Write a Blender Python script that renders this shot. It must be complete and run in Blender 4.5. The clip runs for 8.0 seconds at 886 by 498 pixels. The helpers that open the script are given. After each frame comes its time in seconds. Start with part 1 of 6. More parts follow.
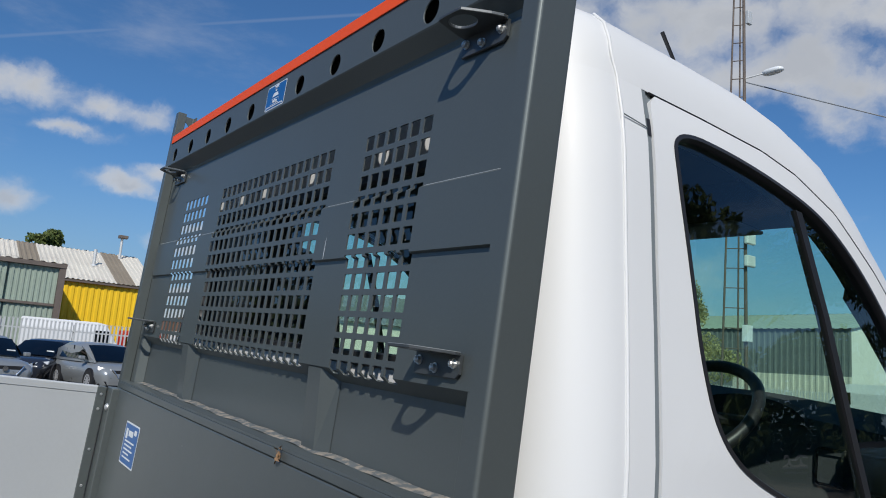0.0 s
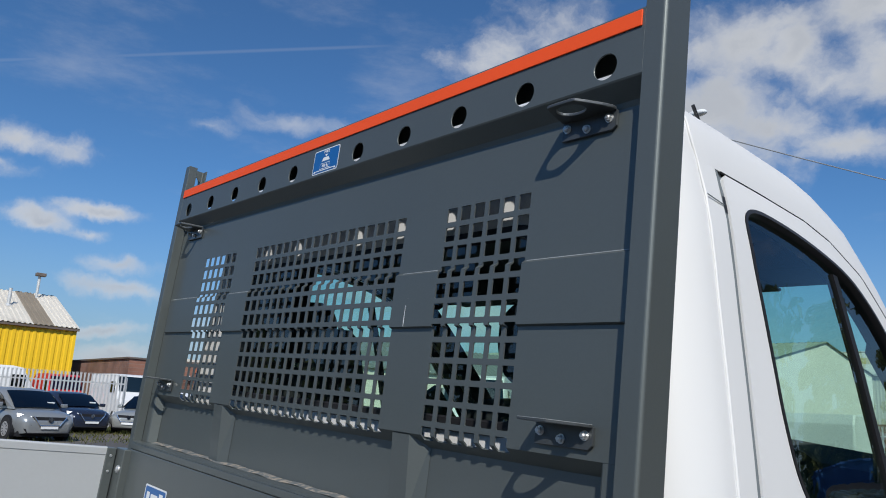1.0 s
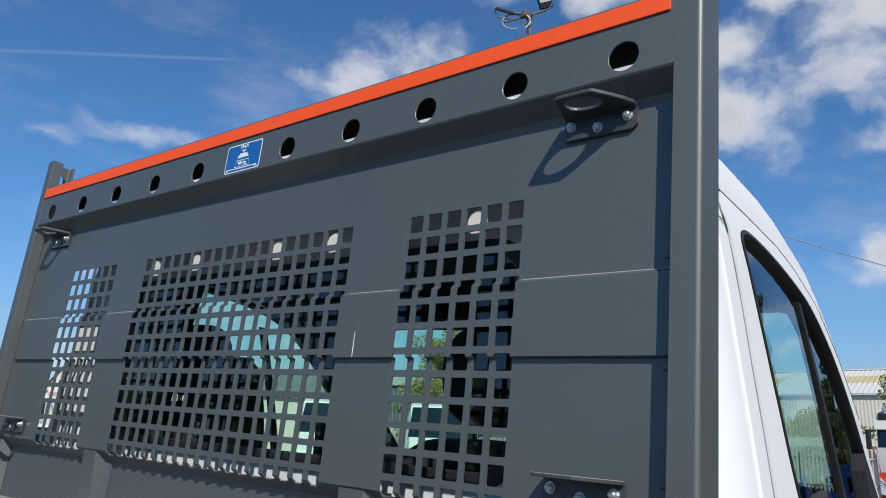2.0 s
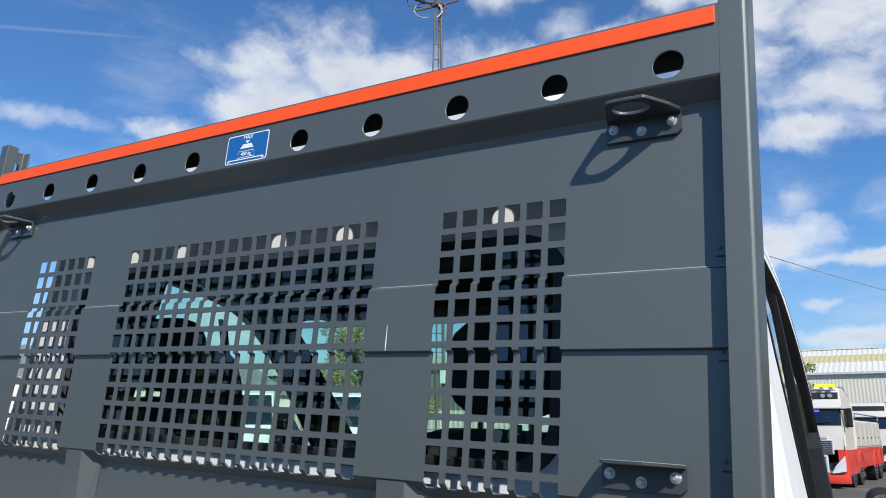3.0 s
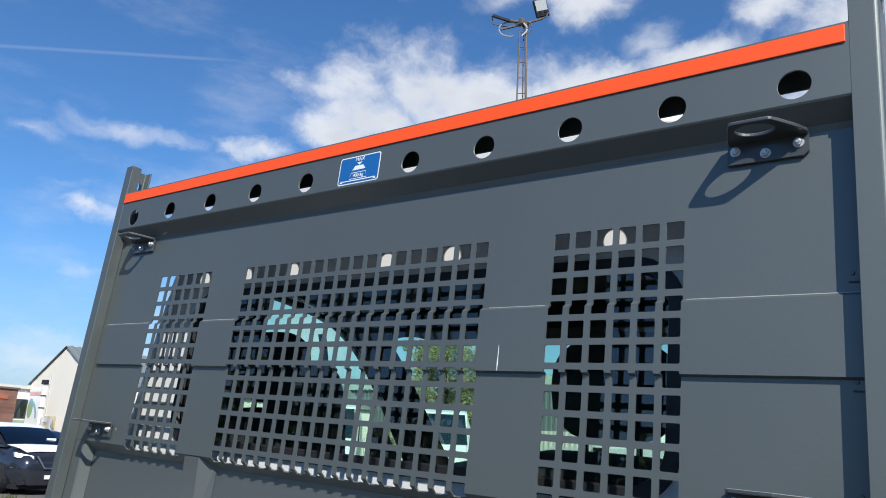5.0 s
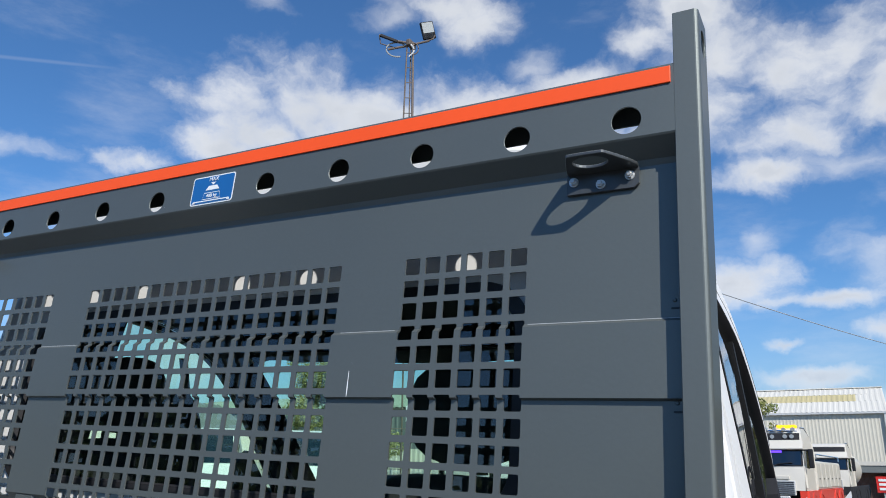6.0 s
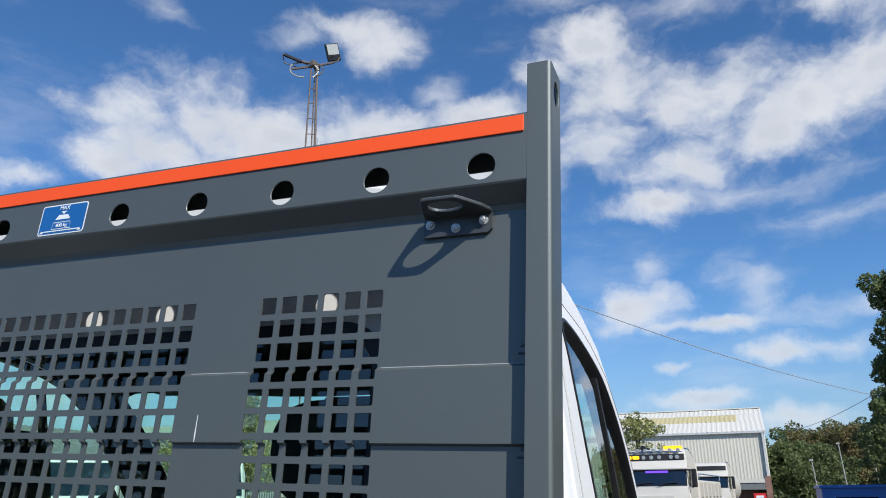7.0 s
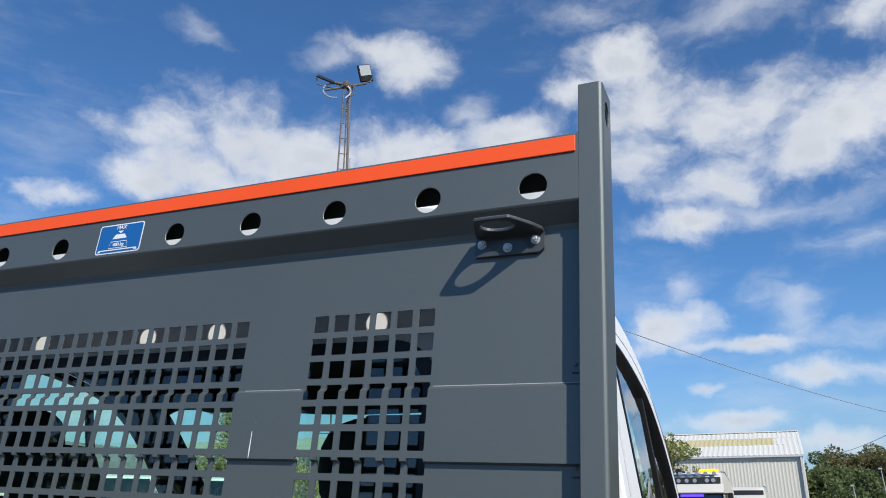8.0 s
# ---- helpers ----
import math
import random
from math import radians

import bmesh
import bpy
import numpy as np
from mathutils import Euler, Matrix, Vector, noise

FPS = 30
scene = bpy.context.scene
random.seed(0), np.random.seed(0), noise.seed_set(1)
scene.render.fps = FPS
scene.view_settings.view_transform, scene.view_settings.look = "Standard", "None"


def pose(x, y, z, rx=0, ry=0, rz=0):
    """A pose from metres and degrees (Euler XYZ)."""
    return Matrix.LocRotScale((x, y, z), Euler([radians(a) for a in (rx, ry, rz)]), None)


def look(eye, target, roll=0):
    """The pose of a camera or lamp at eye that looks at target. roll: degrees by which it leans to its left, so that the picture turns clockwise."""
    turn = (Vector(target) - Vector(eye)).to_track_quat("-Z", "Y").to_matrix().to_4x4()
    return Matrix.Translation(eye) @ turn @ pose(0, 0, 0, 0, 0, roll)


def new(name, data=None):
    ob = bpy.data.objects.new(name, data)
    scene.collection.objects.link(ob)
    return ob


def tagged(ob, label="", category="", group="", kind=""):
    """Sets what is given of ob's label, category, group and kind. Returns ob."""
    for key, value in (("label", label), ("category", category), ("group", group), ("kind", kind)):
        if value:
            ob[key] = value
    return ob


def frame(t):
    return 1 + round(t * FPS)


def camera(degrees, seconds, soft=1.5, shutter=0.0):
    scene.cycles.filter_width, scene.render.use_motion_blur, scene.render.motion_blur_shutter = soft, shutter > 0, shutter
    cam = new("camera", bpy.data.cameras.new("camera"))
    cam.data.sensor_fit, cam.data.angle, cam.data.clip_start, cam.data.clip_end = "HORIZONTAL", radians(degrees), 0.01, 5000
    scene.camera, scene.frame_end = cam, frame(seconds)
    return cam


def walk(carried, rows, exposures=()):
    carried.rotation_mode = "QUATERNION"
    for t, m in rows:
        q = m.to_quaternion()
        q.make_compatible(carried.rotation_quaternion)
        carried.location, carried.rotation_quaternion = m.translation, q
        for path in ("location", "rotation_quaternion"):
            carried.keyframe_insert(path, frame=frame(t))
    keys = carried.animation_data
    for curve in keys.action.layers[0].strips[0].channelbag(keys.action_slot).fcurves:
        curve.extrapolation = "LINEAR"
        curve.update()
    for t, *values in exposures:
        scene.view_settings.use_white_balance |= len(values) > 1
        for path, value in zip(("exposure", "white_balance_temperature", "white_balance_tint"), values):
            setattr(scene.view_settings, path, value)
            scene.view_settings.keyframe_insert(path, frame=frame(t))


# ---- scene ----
# The truck stands on a slight slope: its own upright leans from true upright.
UP = Vector((-0.036, -0.061, 1.0)).normalized()
TRUCK = UP.rotation_difference(Vector((0, 0, 1))).to_matrix().to_4x4()

cam = camera(61.4, 8.0, soft=1.0)
# eye, target and roll, in the truck's own axes
PATH = [
    (0, (1.769, -0.611, 1.569), (0.131, 0.489, 1.899), 8.5),
    (0.5, (1.719, -0.819, 1.576), (0.127, 0.327, 1.968), 7.8),
    (1, (1.639, -0.895, 1.583), (0.122, 0.331, 2.028), 7.2),
    (1.5, (1.479, -0.845, 1.588), (0.075, 0.489, 2.09), 6.8),
    (1.7, (1.414, -0.846, 1.603), (0.066, 0.536, 2.124), 6.6),
    (2.8, (1.19, -1.005, 1.596), (0.189, 0.636, 2.152), 4.4),
    (3, (1.168, -1.018, 1.591), (0.137, 0.609, 2.128), 4.3),
    (3.5, (1.13, -1.038, 1.59), (-0.046, 0.501, 2.09), 5.2),
    (4, (1.112, -1.049, 1.586), (-0.154, 0.42, 2.074), 6.5),
    (4.2, (1.109, -1.054, 1.582), (-0.171, 0.401, 2.078), 6.9),
    (5.3, (1.148, -1.063, 1.595), (0.0, 0.466, 2.182), 6.2),
    (5.5, (1.159, -1.058, 1.604), (0.059, 0.503, 2.198), 5.6),
    (6, (1.184, -1.029, 1.605), (0.234, 0.612, 2.241), 4.5),
    (6.5, (1.229, -1.003, 1.627), (0.418, 0.697, 2.3), 3.5),
    (7, (1.252, -1.0, 1.641), (0.541, 0.73, 2.35), 2.9),
    (7.5, (1.258, -1.003, 1.646), (0.561, 0.721, 2.384), 3.0),
    (8, (1.224, -1.023, 1.636), (0.443, 0.658, 2.387), 3.9),
]
walk(cam, [(t, TRUCK @ look(eye, target, roll)) for t, eye, target, roll in PATH], exposures=[(0.0, -0.42), (1.5, -0.24), (3.0, 0.18), (4.0, 0.24), (5.3, 0.18), (6.0, 0.10), (8.0, 0.08)])

# ---- world and sun ----
SUN_DIR = (TRUCK.to_3x3() @ Vector((0.081, -0.071, 0.090))).normalized()
SUN_EL = math.asin(SUN_DIR.z)
SUN_AZ = math.atan2(SUN_DIR.x, SUN_DIR.y)

sun_data = bpy.data.lights.new("sun", "SUN")
sun_data.energy, sun_data.angle, sun_data.color = 5.0, radians(0.53), (1.0, 0.965, 0.915)
sun = new("sun", sun_data)
sun.matrix_world = look((0, 0, 30), Vector((0, 0, 30)) - SUN_DIR)

# clouds: azimuth from +y to +x, elevation, half width, half height (degrees)
CLOUDS_WEST = [
    (-85.9, 16.6, 3.2, 1.1), (-81.5, 16.2, 3.2, 0.9), (-83.1, 14.5, 2.4, 0.6), (-79.1, 11.2, 2.2, 0.8), (-86.1, 9.0, 1.6, 1.2),
    (-75.2, 12.5, 2.6, 0.6), (-75.8, 10.6, 1.6, 0.5), (-73.6, 8.9, 2.8, 0.6), (-73.5, 7.4, 3.6, 0.7), (-74.3, 4.6, 2.4, 0.4),
    (-73.2, 2.8, 3.4, 0.8), (-64.7, 14.9, 2.0, 0.8), (-52.8, 21.1, 2.4, 1.1), (-47.6, 22.6, 3.4, 1.1), (-46.2, 27.0, 3.6, 2.0),
    (-41.3, 26.2, 5.4, 3.2), (-34.6, 26.2, 5.4, 3.3), (-27.6, 26.8, 3.8, 2.7), (-25.2, 33.1, 2.8, 1.6), (-29.8, 34.5, 3.2, 1.3),
]
CLOUDS_LOW = [
    (-37.8, 27.0, 5.0, 2.6), (-30.8, 26.8, 4.6, 2.6), (-43.6, 24.4, 4.0, 2.0),
    (-38.0, 22.8, 5.4, 2.6), (-31.0, 22.8, 5.6, 3.0), (-26.0, 21.0, 4.2, 3.0), (-23.3, 26.0, 2.2, 2.6), (-19.6, 19.2, 2.6, 1.4),
]
CLOUDS_EAST = [
    (-8.6, 33.0, 3.6, 2.2), (-6.4, 29.2, 3.4, 3.2), (-12.4, 31.6, 2.8, 1.6), (-7.2, 25.4, 3.0, 2.2), (1.4, 28.4, 6.0, 2.4),
    (7.1, 26.4, 5.4, 3.6), (13.0, 27.0, 4.4, 3.4), (-1.6, 23.4, 5.0, 1.8), (-3.8, 20.6, 3.8, 1.1), (4.6, 24.2, 5.0, 1.8),
    (-6.9, 13.4, 3.3, 1.6), (-0.6, 11.8, 4.6, 0.7), (4.8, 9.3, 3.8, 0.9), (-3.1, 6.5, 4.6, 0.9), (-3.8, 8.6, 1.5, 0.5),
    (4.0, 5.1, 3.0, 0.9), (-18.2, 27.6, 4.2, 1.8), (-17.0, 23.6, 5.0, 3.0), (16.0, 33.0, 6.0, 3.0),
]
# thin wisps, drawn far softer than the clouds
WISPS = [(2.6, 14.2, 2.6, 2.2), (-5.4, 16.5, 1.2, 0.9), (2.5, 20.8, 6.0, 1.0), (0.0, 34.6, 6.0, 1.6), (-11.0, 36.6, 3.4, 1.0), (8.0, 18.0, 5.0, 1.0), (9.5, 12.0, 6.0, 1.0),
         (-62.8, 20.9, 3.0, 0.7), (-68.9, 19.5, 1.2, 0.5), (-44.4, 34.1, 1.5, 1.2), (-33.6, 33.6, 1.6, 0.8), (-20.5, 29.8, 1.8, 1.2), (-64.5, 10.7, 2.0, 0.8),
         (-55.0, 16.0, 7.0, 1.0), (-48.0, 8.0, 10.0, 3.4), (-60.0, 4.0, 10.0, 1.6)]


class Nodes:
    """A small wrapper: n(type, {socket: value or link}, attributes)."""

    def __init__(self, tree):
        self.tree = tree
        tree.nodes.clear()

    def __call__(self, kind, sockets=None, **attributes):
        node = self.tree.nodes.new(kind)
        for key, value in attributes.items():
            setattr(node, key, value)
        for key, value in (sockets or {}).items():
            if isinstance(value, bpy.types.NodeSocket):
                self.tree.links.new(value, node.inputs[key])
            else:
                node.inputs[key].default_value = value
        return node

    def math(self, op, a, b=0.0, c=0.0, clamp=False):
        return self("ShaderNodeMath", {0: a, 1: b, 2: c}, operation=op, use_clamp=clamp).outputs[0]

    def mix(self, fac, a, b, blend="MIX"):
        node = self("ShaderNodeMix", {}, data_type="RGBA", blend_type=blend)
        for key, value in ((0, fac), (6, a), (7, b)):
            if isinstance(value, bpy.types.NodeSocket):
                self.tree.links.new(value, node.inputs[key])
            else:
                node.inputs[key].default_value = value
        return node.outputs[2]

    def ramp(self, value, lo, hi, a=0.0, b=1.0, kind="SMOOTHSTEP"):
        return self("ShaderNodeMapRange", {"Value": value, "From Min": lo, "From Max": hi, "To Min": a, "To Max": b},
                    interpolation_type=kind).outputs["Result"]

    def noise(self, vector, scale, detail=4.0, rough=0.55, out="Fac"):
        return self("ShaderNodeTexNoise", {"Vector": vector, "Scale": scale, "Detail": detail, "Roughness": rough}).outputs[out]


def build_world():
    world = bpy.data.worlds.new("sky")
    scene.world = world
    world.use_nodes = True
    n = Nodes(world.node_tree)
    sky = n("ShaderNodeTexSky", sky_type="NISHITA", sun_disc=False, sun_elevation=SUN_EL, sun_rotation=SUN_AZ,
            altitude=60.0, air_density=1.0, dust_density=0.35, ozone_density=2.2)
    way = n("ShaderNodeTexCoord").outputs["Generated"]
    warp = n.noise(way, 9.0, 6.0, 0.62, "Color")
    off = n("ShaderNodeVectorMath", {0: warp, 1: (0.5, 0.5, 0.5)}, operation="SUBTRACT").outputs[0]
    small = n("ShaderNodeVectorMath", {0: off, "Scale": 0.062}, operation="SCALE").outputs[0]
    bent = n("ShaderNodeVectorMath", {0: way, 1: small}, operation="ADD").outputs[0]
    def reach(spots, vector):
        """Distance from the nearest of the spots, in its own half widths."""
        nearest = None
        for az, el, a, b in spots:
            ca, ce = radians(az), radians(el)
            mid = Vector((math.sin(ca) * math.cos(ce), math.cos(ca) * math.cos(ce), math.sin(ce)))
            east = Vector((math.cos(ca), -math.sin(ca), 0))
            turn = Matrix((east, mid.cross(east) * -1, mid)).transposed()
            if turn.determinant() < 0:
                turn = Matrix((east, mid.cross(east), mid)).transposed()
            local = n("ShaderNodeMapping", {"Vector": vector, "Rotation": turn.to_euler(), "Scale": (radians(a), radians(b), 500.0)},
                      vector_type="TEXTURE").outputs[0]
            far = n("ShaderNodeVectorMath", {0: local}, operation="LENGTH").outputs["Value"]
            nearest = far if nearest is None else n("ShaderNodeMath", {0: nearest, 1: far, 2: 0.55}, operation="SMOOTH_MIN").outputs[0]
        return nearest

    high_up = n("ShaderNodeSeparateXYZ", {0: way}).outputs[2]
    flat = n("ShaderNodeMapping", {"Vector": bent, "Scale": (1.0, 1.0, 1.5)}).outputs[0]
    fine = n.noise(flat, 12.0, 8.0, 0.56)
    soft = n.math("MULTIPLY_ADD", fine, 2.9, -1.45)
    body = n.math("SUBTRACT", n.math("SUBTRACT", 1.02, reach(CLOUDS_WEST + CLOUDS_LOW + CLOUDS_EAST, bent)), soft)
    cover = n.math("MULTIPLY", n.math("POWER", n.ramp(body, -0.45, 1.05, 0.0, 1.0), 1.2), n.ramp(high_up, 0.05, 0.30, 0.74, 0.97))
    streaks = n("ShaderNodeMapping", {"Vector": bent, "Rotation": (0.0, radians(14), 0.0), "Scale": (1.0, 1.0, 2.6)}).outputs[0]
    thin = n.math("SUBTRACT", n.math("SUBTRACT", 1.5, reach(WISPS, bent)), n.math("MULTIPLY_ADD", n.noise(streaks, 9.0, 8.0, 0.56), 4.4, -2.2))
    wisp = n.math("MULTIPLY", n.ramp(thin, -0.2, 2.2), 0.55)
    # thin high veil and one vapour trail
    stretched = n("ShaderNodeMapping", {"Vector": way, "Scale": (1.0, 1.0, 3.2)}).outputs[0]
    veil = n.math("MULTIPLY", n.ramp(n.noise(stretched, 3.2, 9.0, 0.62), 0.52, 0.82), 0.26)
    low = n.ramp(high_up, -0.02, 0.34, 1.0, 0.0)
    haze = n.math("MULTIPLY", n.math("MULTIPLY", low, low), 0.78)
    ta = [Vector((math.sin(radians(a)) * math.cos(radians(e)), math.cos(radians(a)) * math.cos(radians(e)), math.sin(radians(e))))
          for a, e in ((-88.4, 19.3), (-57.4, 26.9))]
    pole = ta[0].cross(ta[1]).normalized()
    away = n.math("ABSOLUTE", n("ShaderNodeVectorMath", {0: way, 1: pole}, operation="DOT_PRODUCT").outputs["Value"])
    along = n("ShaderNodeVectorMath", {0: way, 1: (ta[0] + ta[1]).normalized()}, operation="DOT_PRODUCT").outputs["Value"]
    trail = n.math("MULTIPLY", n.ramp(away, 0.0003, 0.0032, 0.09, 0.0), n.ramp(along, 0.945, 0.975))
    thick = n.math("MAXIMUM", n.math("MAXIMUM", n.math("MAXIMUM", cover, wisp), trail), veil)
    shade = n.ramp(n.math("ADD", body, n.math("MULTIPLY", n.noise(way, 11.0, 5.0), 1.2)), 0.75, 1.9, 0.0, 1.0)
    tone = n.mix(shade, (0.92, 0.94, 0.97, 1), (0.66, 0.70, 0.77, 1))
    blue = n("ShaderNodeBackground", {"Color": n.mix(1.0, sky.outputs[0], (0.56, 0.94, 1.29, 1), "MULTIPLY"), "Strength": 0.102})
    pale = n("ShaderNodeBackground", {"Color": (0.60, 0.76, 0.95, 1), "Strength": 0.62})
    white = n("ShaderNodeBackground", {"Color": tone, "Strength": 0.90})
    air = n("ShaderNodeMixShader", {0: haze, 1: blue.outputs[0], 2: pale.outputs[0]})
    both = n("ShaderNodeMixShader", {0: thick, 1: air.outputs[0], 2: white.outputs[0]})
    n("ShaderNodeOutputWorld", {"Surface": both.outputs[0]})


build_world()


# ---- materials ----
def surface(name, base, rough=0.5, metal=0.0, vary=0.12, scale=3.0, grain=60.0, bump=0.0, rough_vary=0.08,
            specks=0.0, stain=None, coat=0.0, spec=0.5, coat_rough=0.08):
    """A painted, metal or mineral surface with broad variation, fine grain and optional dust specks or stains."""
    m = bpy.data.materials.new(name)
    m.use_nodes = True
    n = Nodes(m.node_tree)
    at = n("ShaderNodeTexCoord").outputs["Object"]
    broad, small = n.noise(at, scale, 5.0), n.noise(at, grain, 3.0)
    tone = n.math("ADD", n.math("MULTIPLY_ADD", broad, 2 * vary, 1 - vary), n.math("MULTIPLY_ADD", small, vary, -vary / 2))
    grey = n("ShaderNodeCombineColor", {0: tone, 1: tone, 2: tone}).outputs[0]
    colour = n.mix(1.0, (*base, 1), grey, "MULTIPLY")
    if stain:
        amount = n.ramp(n.noise(at, stain[1], 7.0, 0.65), stain[2], stain[2] + 0.14)
        colour = n.mix(n.math("MULTIPLY", amount, stain[3]), colour, (*stain[0], 1))
    if specks:
        cells = n("ShaderNodeTexVoronoi", {"Vector": at, "Scale": 24.0})
        pick = n("ShaderNodeSeparateColor", {0: cells.outputs["Color"]}).outputs[0]
        dot = n.math("MULTIPLY", n.math("LESS_THAN", cells.outputs["Distance"], n.math("MULTIPLY", pick, 0.026)), n.math("GREATER_THAN", pick, 1 - specks))
        colour = n.mix(dot, colour, (0.62, 0.62, 0.6, 1))
    shine = n.math("MULTIPLY_ADD", n.noise(at, scale * 2.3, 6.0), 2 * rough_vary, rough - rough_vary)
    b = n("ShaderNodeBsdfPrincipled", {"Base Color": colour, "Roughness": shine, "Metallic": metal, "Coat Weight": coat,
                                       "Coat Roughness": coat_rough, "Specular IOR Level": spec})
    if bump:
        lift = n("ShaderNodeBump", {"Height": small, "Strength": 0.35, "Distance": bump})
        m.node_tree.links.new(lift.outputs[0], b.inputs["Normal"])
    n("ShaderNodeOutputMaterial", {"Surface": b.outputs[0]})
    return m


def glazing(name, tint, gloss=1.0, rough=0.0):
    """Tinted pane: clear body, mirror sheen by Fresnel."""
    m = bpy.data.materials.new(name)
    m.use_nodes = True
    n = Nodes(m.node_tree)
    clear = n("ShaderNodeBsdfTransparent", {"Color": (*tint, 1)})
    sheen = n("ShaderNodeBsdfGlossy", {"Color": (1, 1, 1, 1), "Roughness": rough})
    facing = n("ShaderNodeLayerWeight", {"Blend": 0.5}).outputs["Facing"]
    fac = n.math("MULTIPLY", n.math("MULTIPLY_ADD", n.math("POWER", facing, 5.0), 0.90, 0.085), gloss, clamp=True)
    both = n("ShaderNodeMixShader", {0: fac, 1: clear.outputs[0], 2: sheen.outputs[0]})
    n("ShaderNodeOutputMaterial", {"Surface": both.outputs[0]})
    return m


def lamp_glow(name, colour, strength):
    m = bpy.data.materials.new(name)
    m.use_nodes = True
    n = Nodes(m.node_tree)
    e = n("ShaderNodeEmission", {"Color": (*colour, 1), "Strength": strength})
    n("ShaderNodeOutputMaterial", {"Surface": e.outputs[0]})
    return m


def leaf_material(name, base, other):
    m = bpy.data.materials.new(name)
    m.use_nodes = True
    n = Nodes(m.node_tree)
    island = n("ShaderNodeNewGeometry").outputs["Random Per Island"]
    at = n("ShaderNodeTexCoord").outputs["Object"]
    clump = n.ramp(n.noise(at, 0.55, 3.0), 0.35, 0.65)
    mixed = n.mix(clump, (*base, 1), (*other, 1))
    tone = n.math("MULTIPLY_ADD", island, 0.6, 0.70)
    grey = n("ShaderNodeCombineColor", {0: tone, 1: tone, 2: tone}).outputs[0]
    colour = n.mix(1.0, mixed, grey, "MULTIPLY")
    b = n("ShaderNodeBsdfPrincipled", {"Base Color": colour, "Roughness": 0.6, "Specular IOR Level": 0.3})
    t = n("ShaderNodeBsdfTranslucent", {"Color": colour})
    both = n("ShaderNodeMixShader", {0: 0.42, 1: b.outputs[0], 2: t.outputs[0]})
    n("ShaderNodeOutputMaterial", {"Surface": both.outputs[0]})
    return m


def brick_material():
    m = bpy.data.materials.new("brickwork")
    m.use_nodes = True
    n = Nodes(m.node_tree)
    at = n("ShaderNodeTexCoord").outputs["Object"]
    turned = n("ShaderNodeMapping", {"Vector": at, "Rotation": (radians(90), 0, radians(90))}).outputs[0]
    br = n("ShaderNodeTexBrick", {"Vector": turned, "Color1": (0.27, 0.128, 0.088, 1), "Color2": (0.20, 0.096, 0.070, 1),
                                  "Mortar": (0.24, 0.2, 0.17, 1), "Scale": 1.0, "Brick Width": 0.225, "Row Height": 0.075, "Mortar Size": 0.008})
    stain = n.ramp(n.noise(at, 0.5, 6.0), 0.35, 0.75, 0.6, 1.25)
    grey = n("ShaderNodeCombineColor", {0: stain, 1: stain, 2: stain}).outputs[0]
    b = n("ShaderNodeBsdfPrincipled", {"Base Color": n.mix(1.0, br.outputs[0], grey, "MULTIPLY"), "Roughness": 0.88})
    n("ShaderNodeOutputMaterial", {"Surface": b.outputs[0]})
    return m


GREY = surface("anthracite_paint", (0.141, 0.159, 0.153), 0.56, 0.60, 0.06, 2.2, 140.0, 0.0004, 0.05, specks=0.10, stain=((0.18, 0.18, 0.172), 1.7, 0.60, 0.30), spec=0.4, coat=0.4, coat_rough=0.22)
LEDGE = surface("dusty_paint", (0.13, 0.142, 0.142), 0.6, 0.0, 0.15, 4.0, 90.0, 0.001, stain=((0.42, 0.35, 0.27), 45.0, 0.46, 0.7))
# Sun glint on the fold's corner, put into a lighter colour.
FOLD_GLINT = surface("fold_glint_paint", (0.42, 0.44, 0.44), 0.42, 0.3, 0.35, 60.0, 220.0)
# Shine of bevelled edges, put into a paler grey.
RIM_SHINE = surface("edge_shine_paint", (0.25, 0.265, 0.265), 0.45, 0.3, 0.3, 30.0, 200.0)
BRACKET = surface("dark_bracket_paint", (0.075, 0.083, 0.087), 0.44, 0.40, 0.10, 6.0, 140.0, 0.0004, coat=0.4, coat_rough=0.2)
ORANGE = surface("orange_strip", (0.95, 0.092, 0.010), 0.55, 0.0, 0.05, 4.0, 120.0)
ZINC = surface("zinc", (0.70, 0.70, 0.68), 0.48, 0.9, 0.15, 30.0, 300.0)
WHITE = surface("white_car_paint", (0.73, 0.735, 0.725), 0.50, 0.0, 0.008, 1.2, 60.0, coat=0.1, rough_vary=0.01)
RUBBER = surface("black_rubber", (0.018, 0.018, 0.02), 0.45, 0.0, 0.15, 8.0)
TRIM = surface("dark_trim", (0.020, 0.021, 0.025), 0.72, 0.0, 0.15, 8.0, 160.0, 0.0004, spec=0.25)
LINER = surface("grey_headlining", (0.16, 0.16, 0.155), 0.9, 0.0, 0.06, 5.0, 200.0, 0.001)
DASH = surface("grey_dashboard_plastic", (0.052, 0.056, 0.062), 0.55, 0.0, 0.12, 8.0, 160.0, 0.0004)
PALE_LENS = surface("pale_lamp_lens", (0.44, 0.45, 0.43), 0.2, 0.0, 0.06)
FABRIC = surface("seat_fabric", (0.020, 0.021, 0.025), 0.92, 0.0, 0.2, 12.0, 300.0, 0.002)
SEAM = surface("grey_sealant", (0.17, 0.195, 0.205), 0.7)
ALU = surface("mill_aluminium", (0.60, 0.62, 0.62), 0.5, 0.35, 0.05, 1.5, 90.0, 0.0003, 0.08)
DECK = surface("anti_slip_deck", (0.030, 0.032, 0.036), 0.8, 0.0, 0.2, 3.0, 80.0, 0.002)
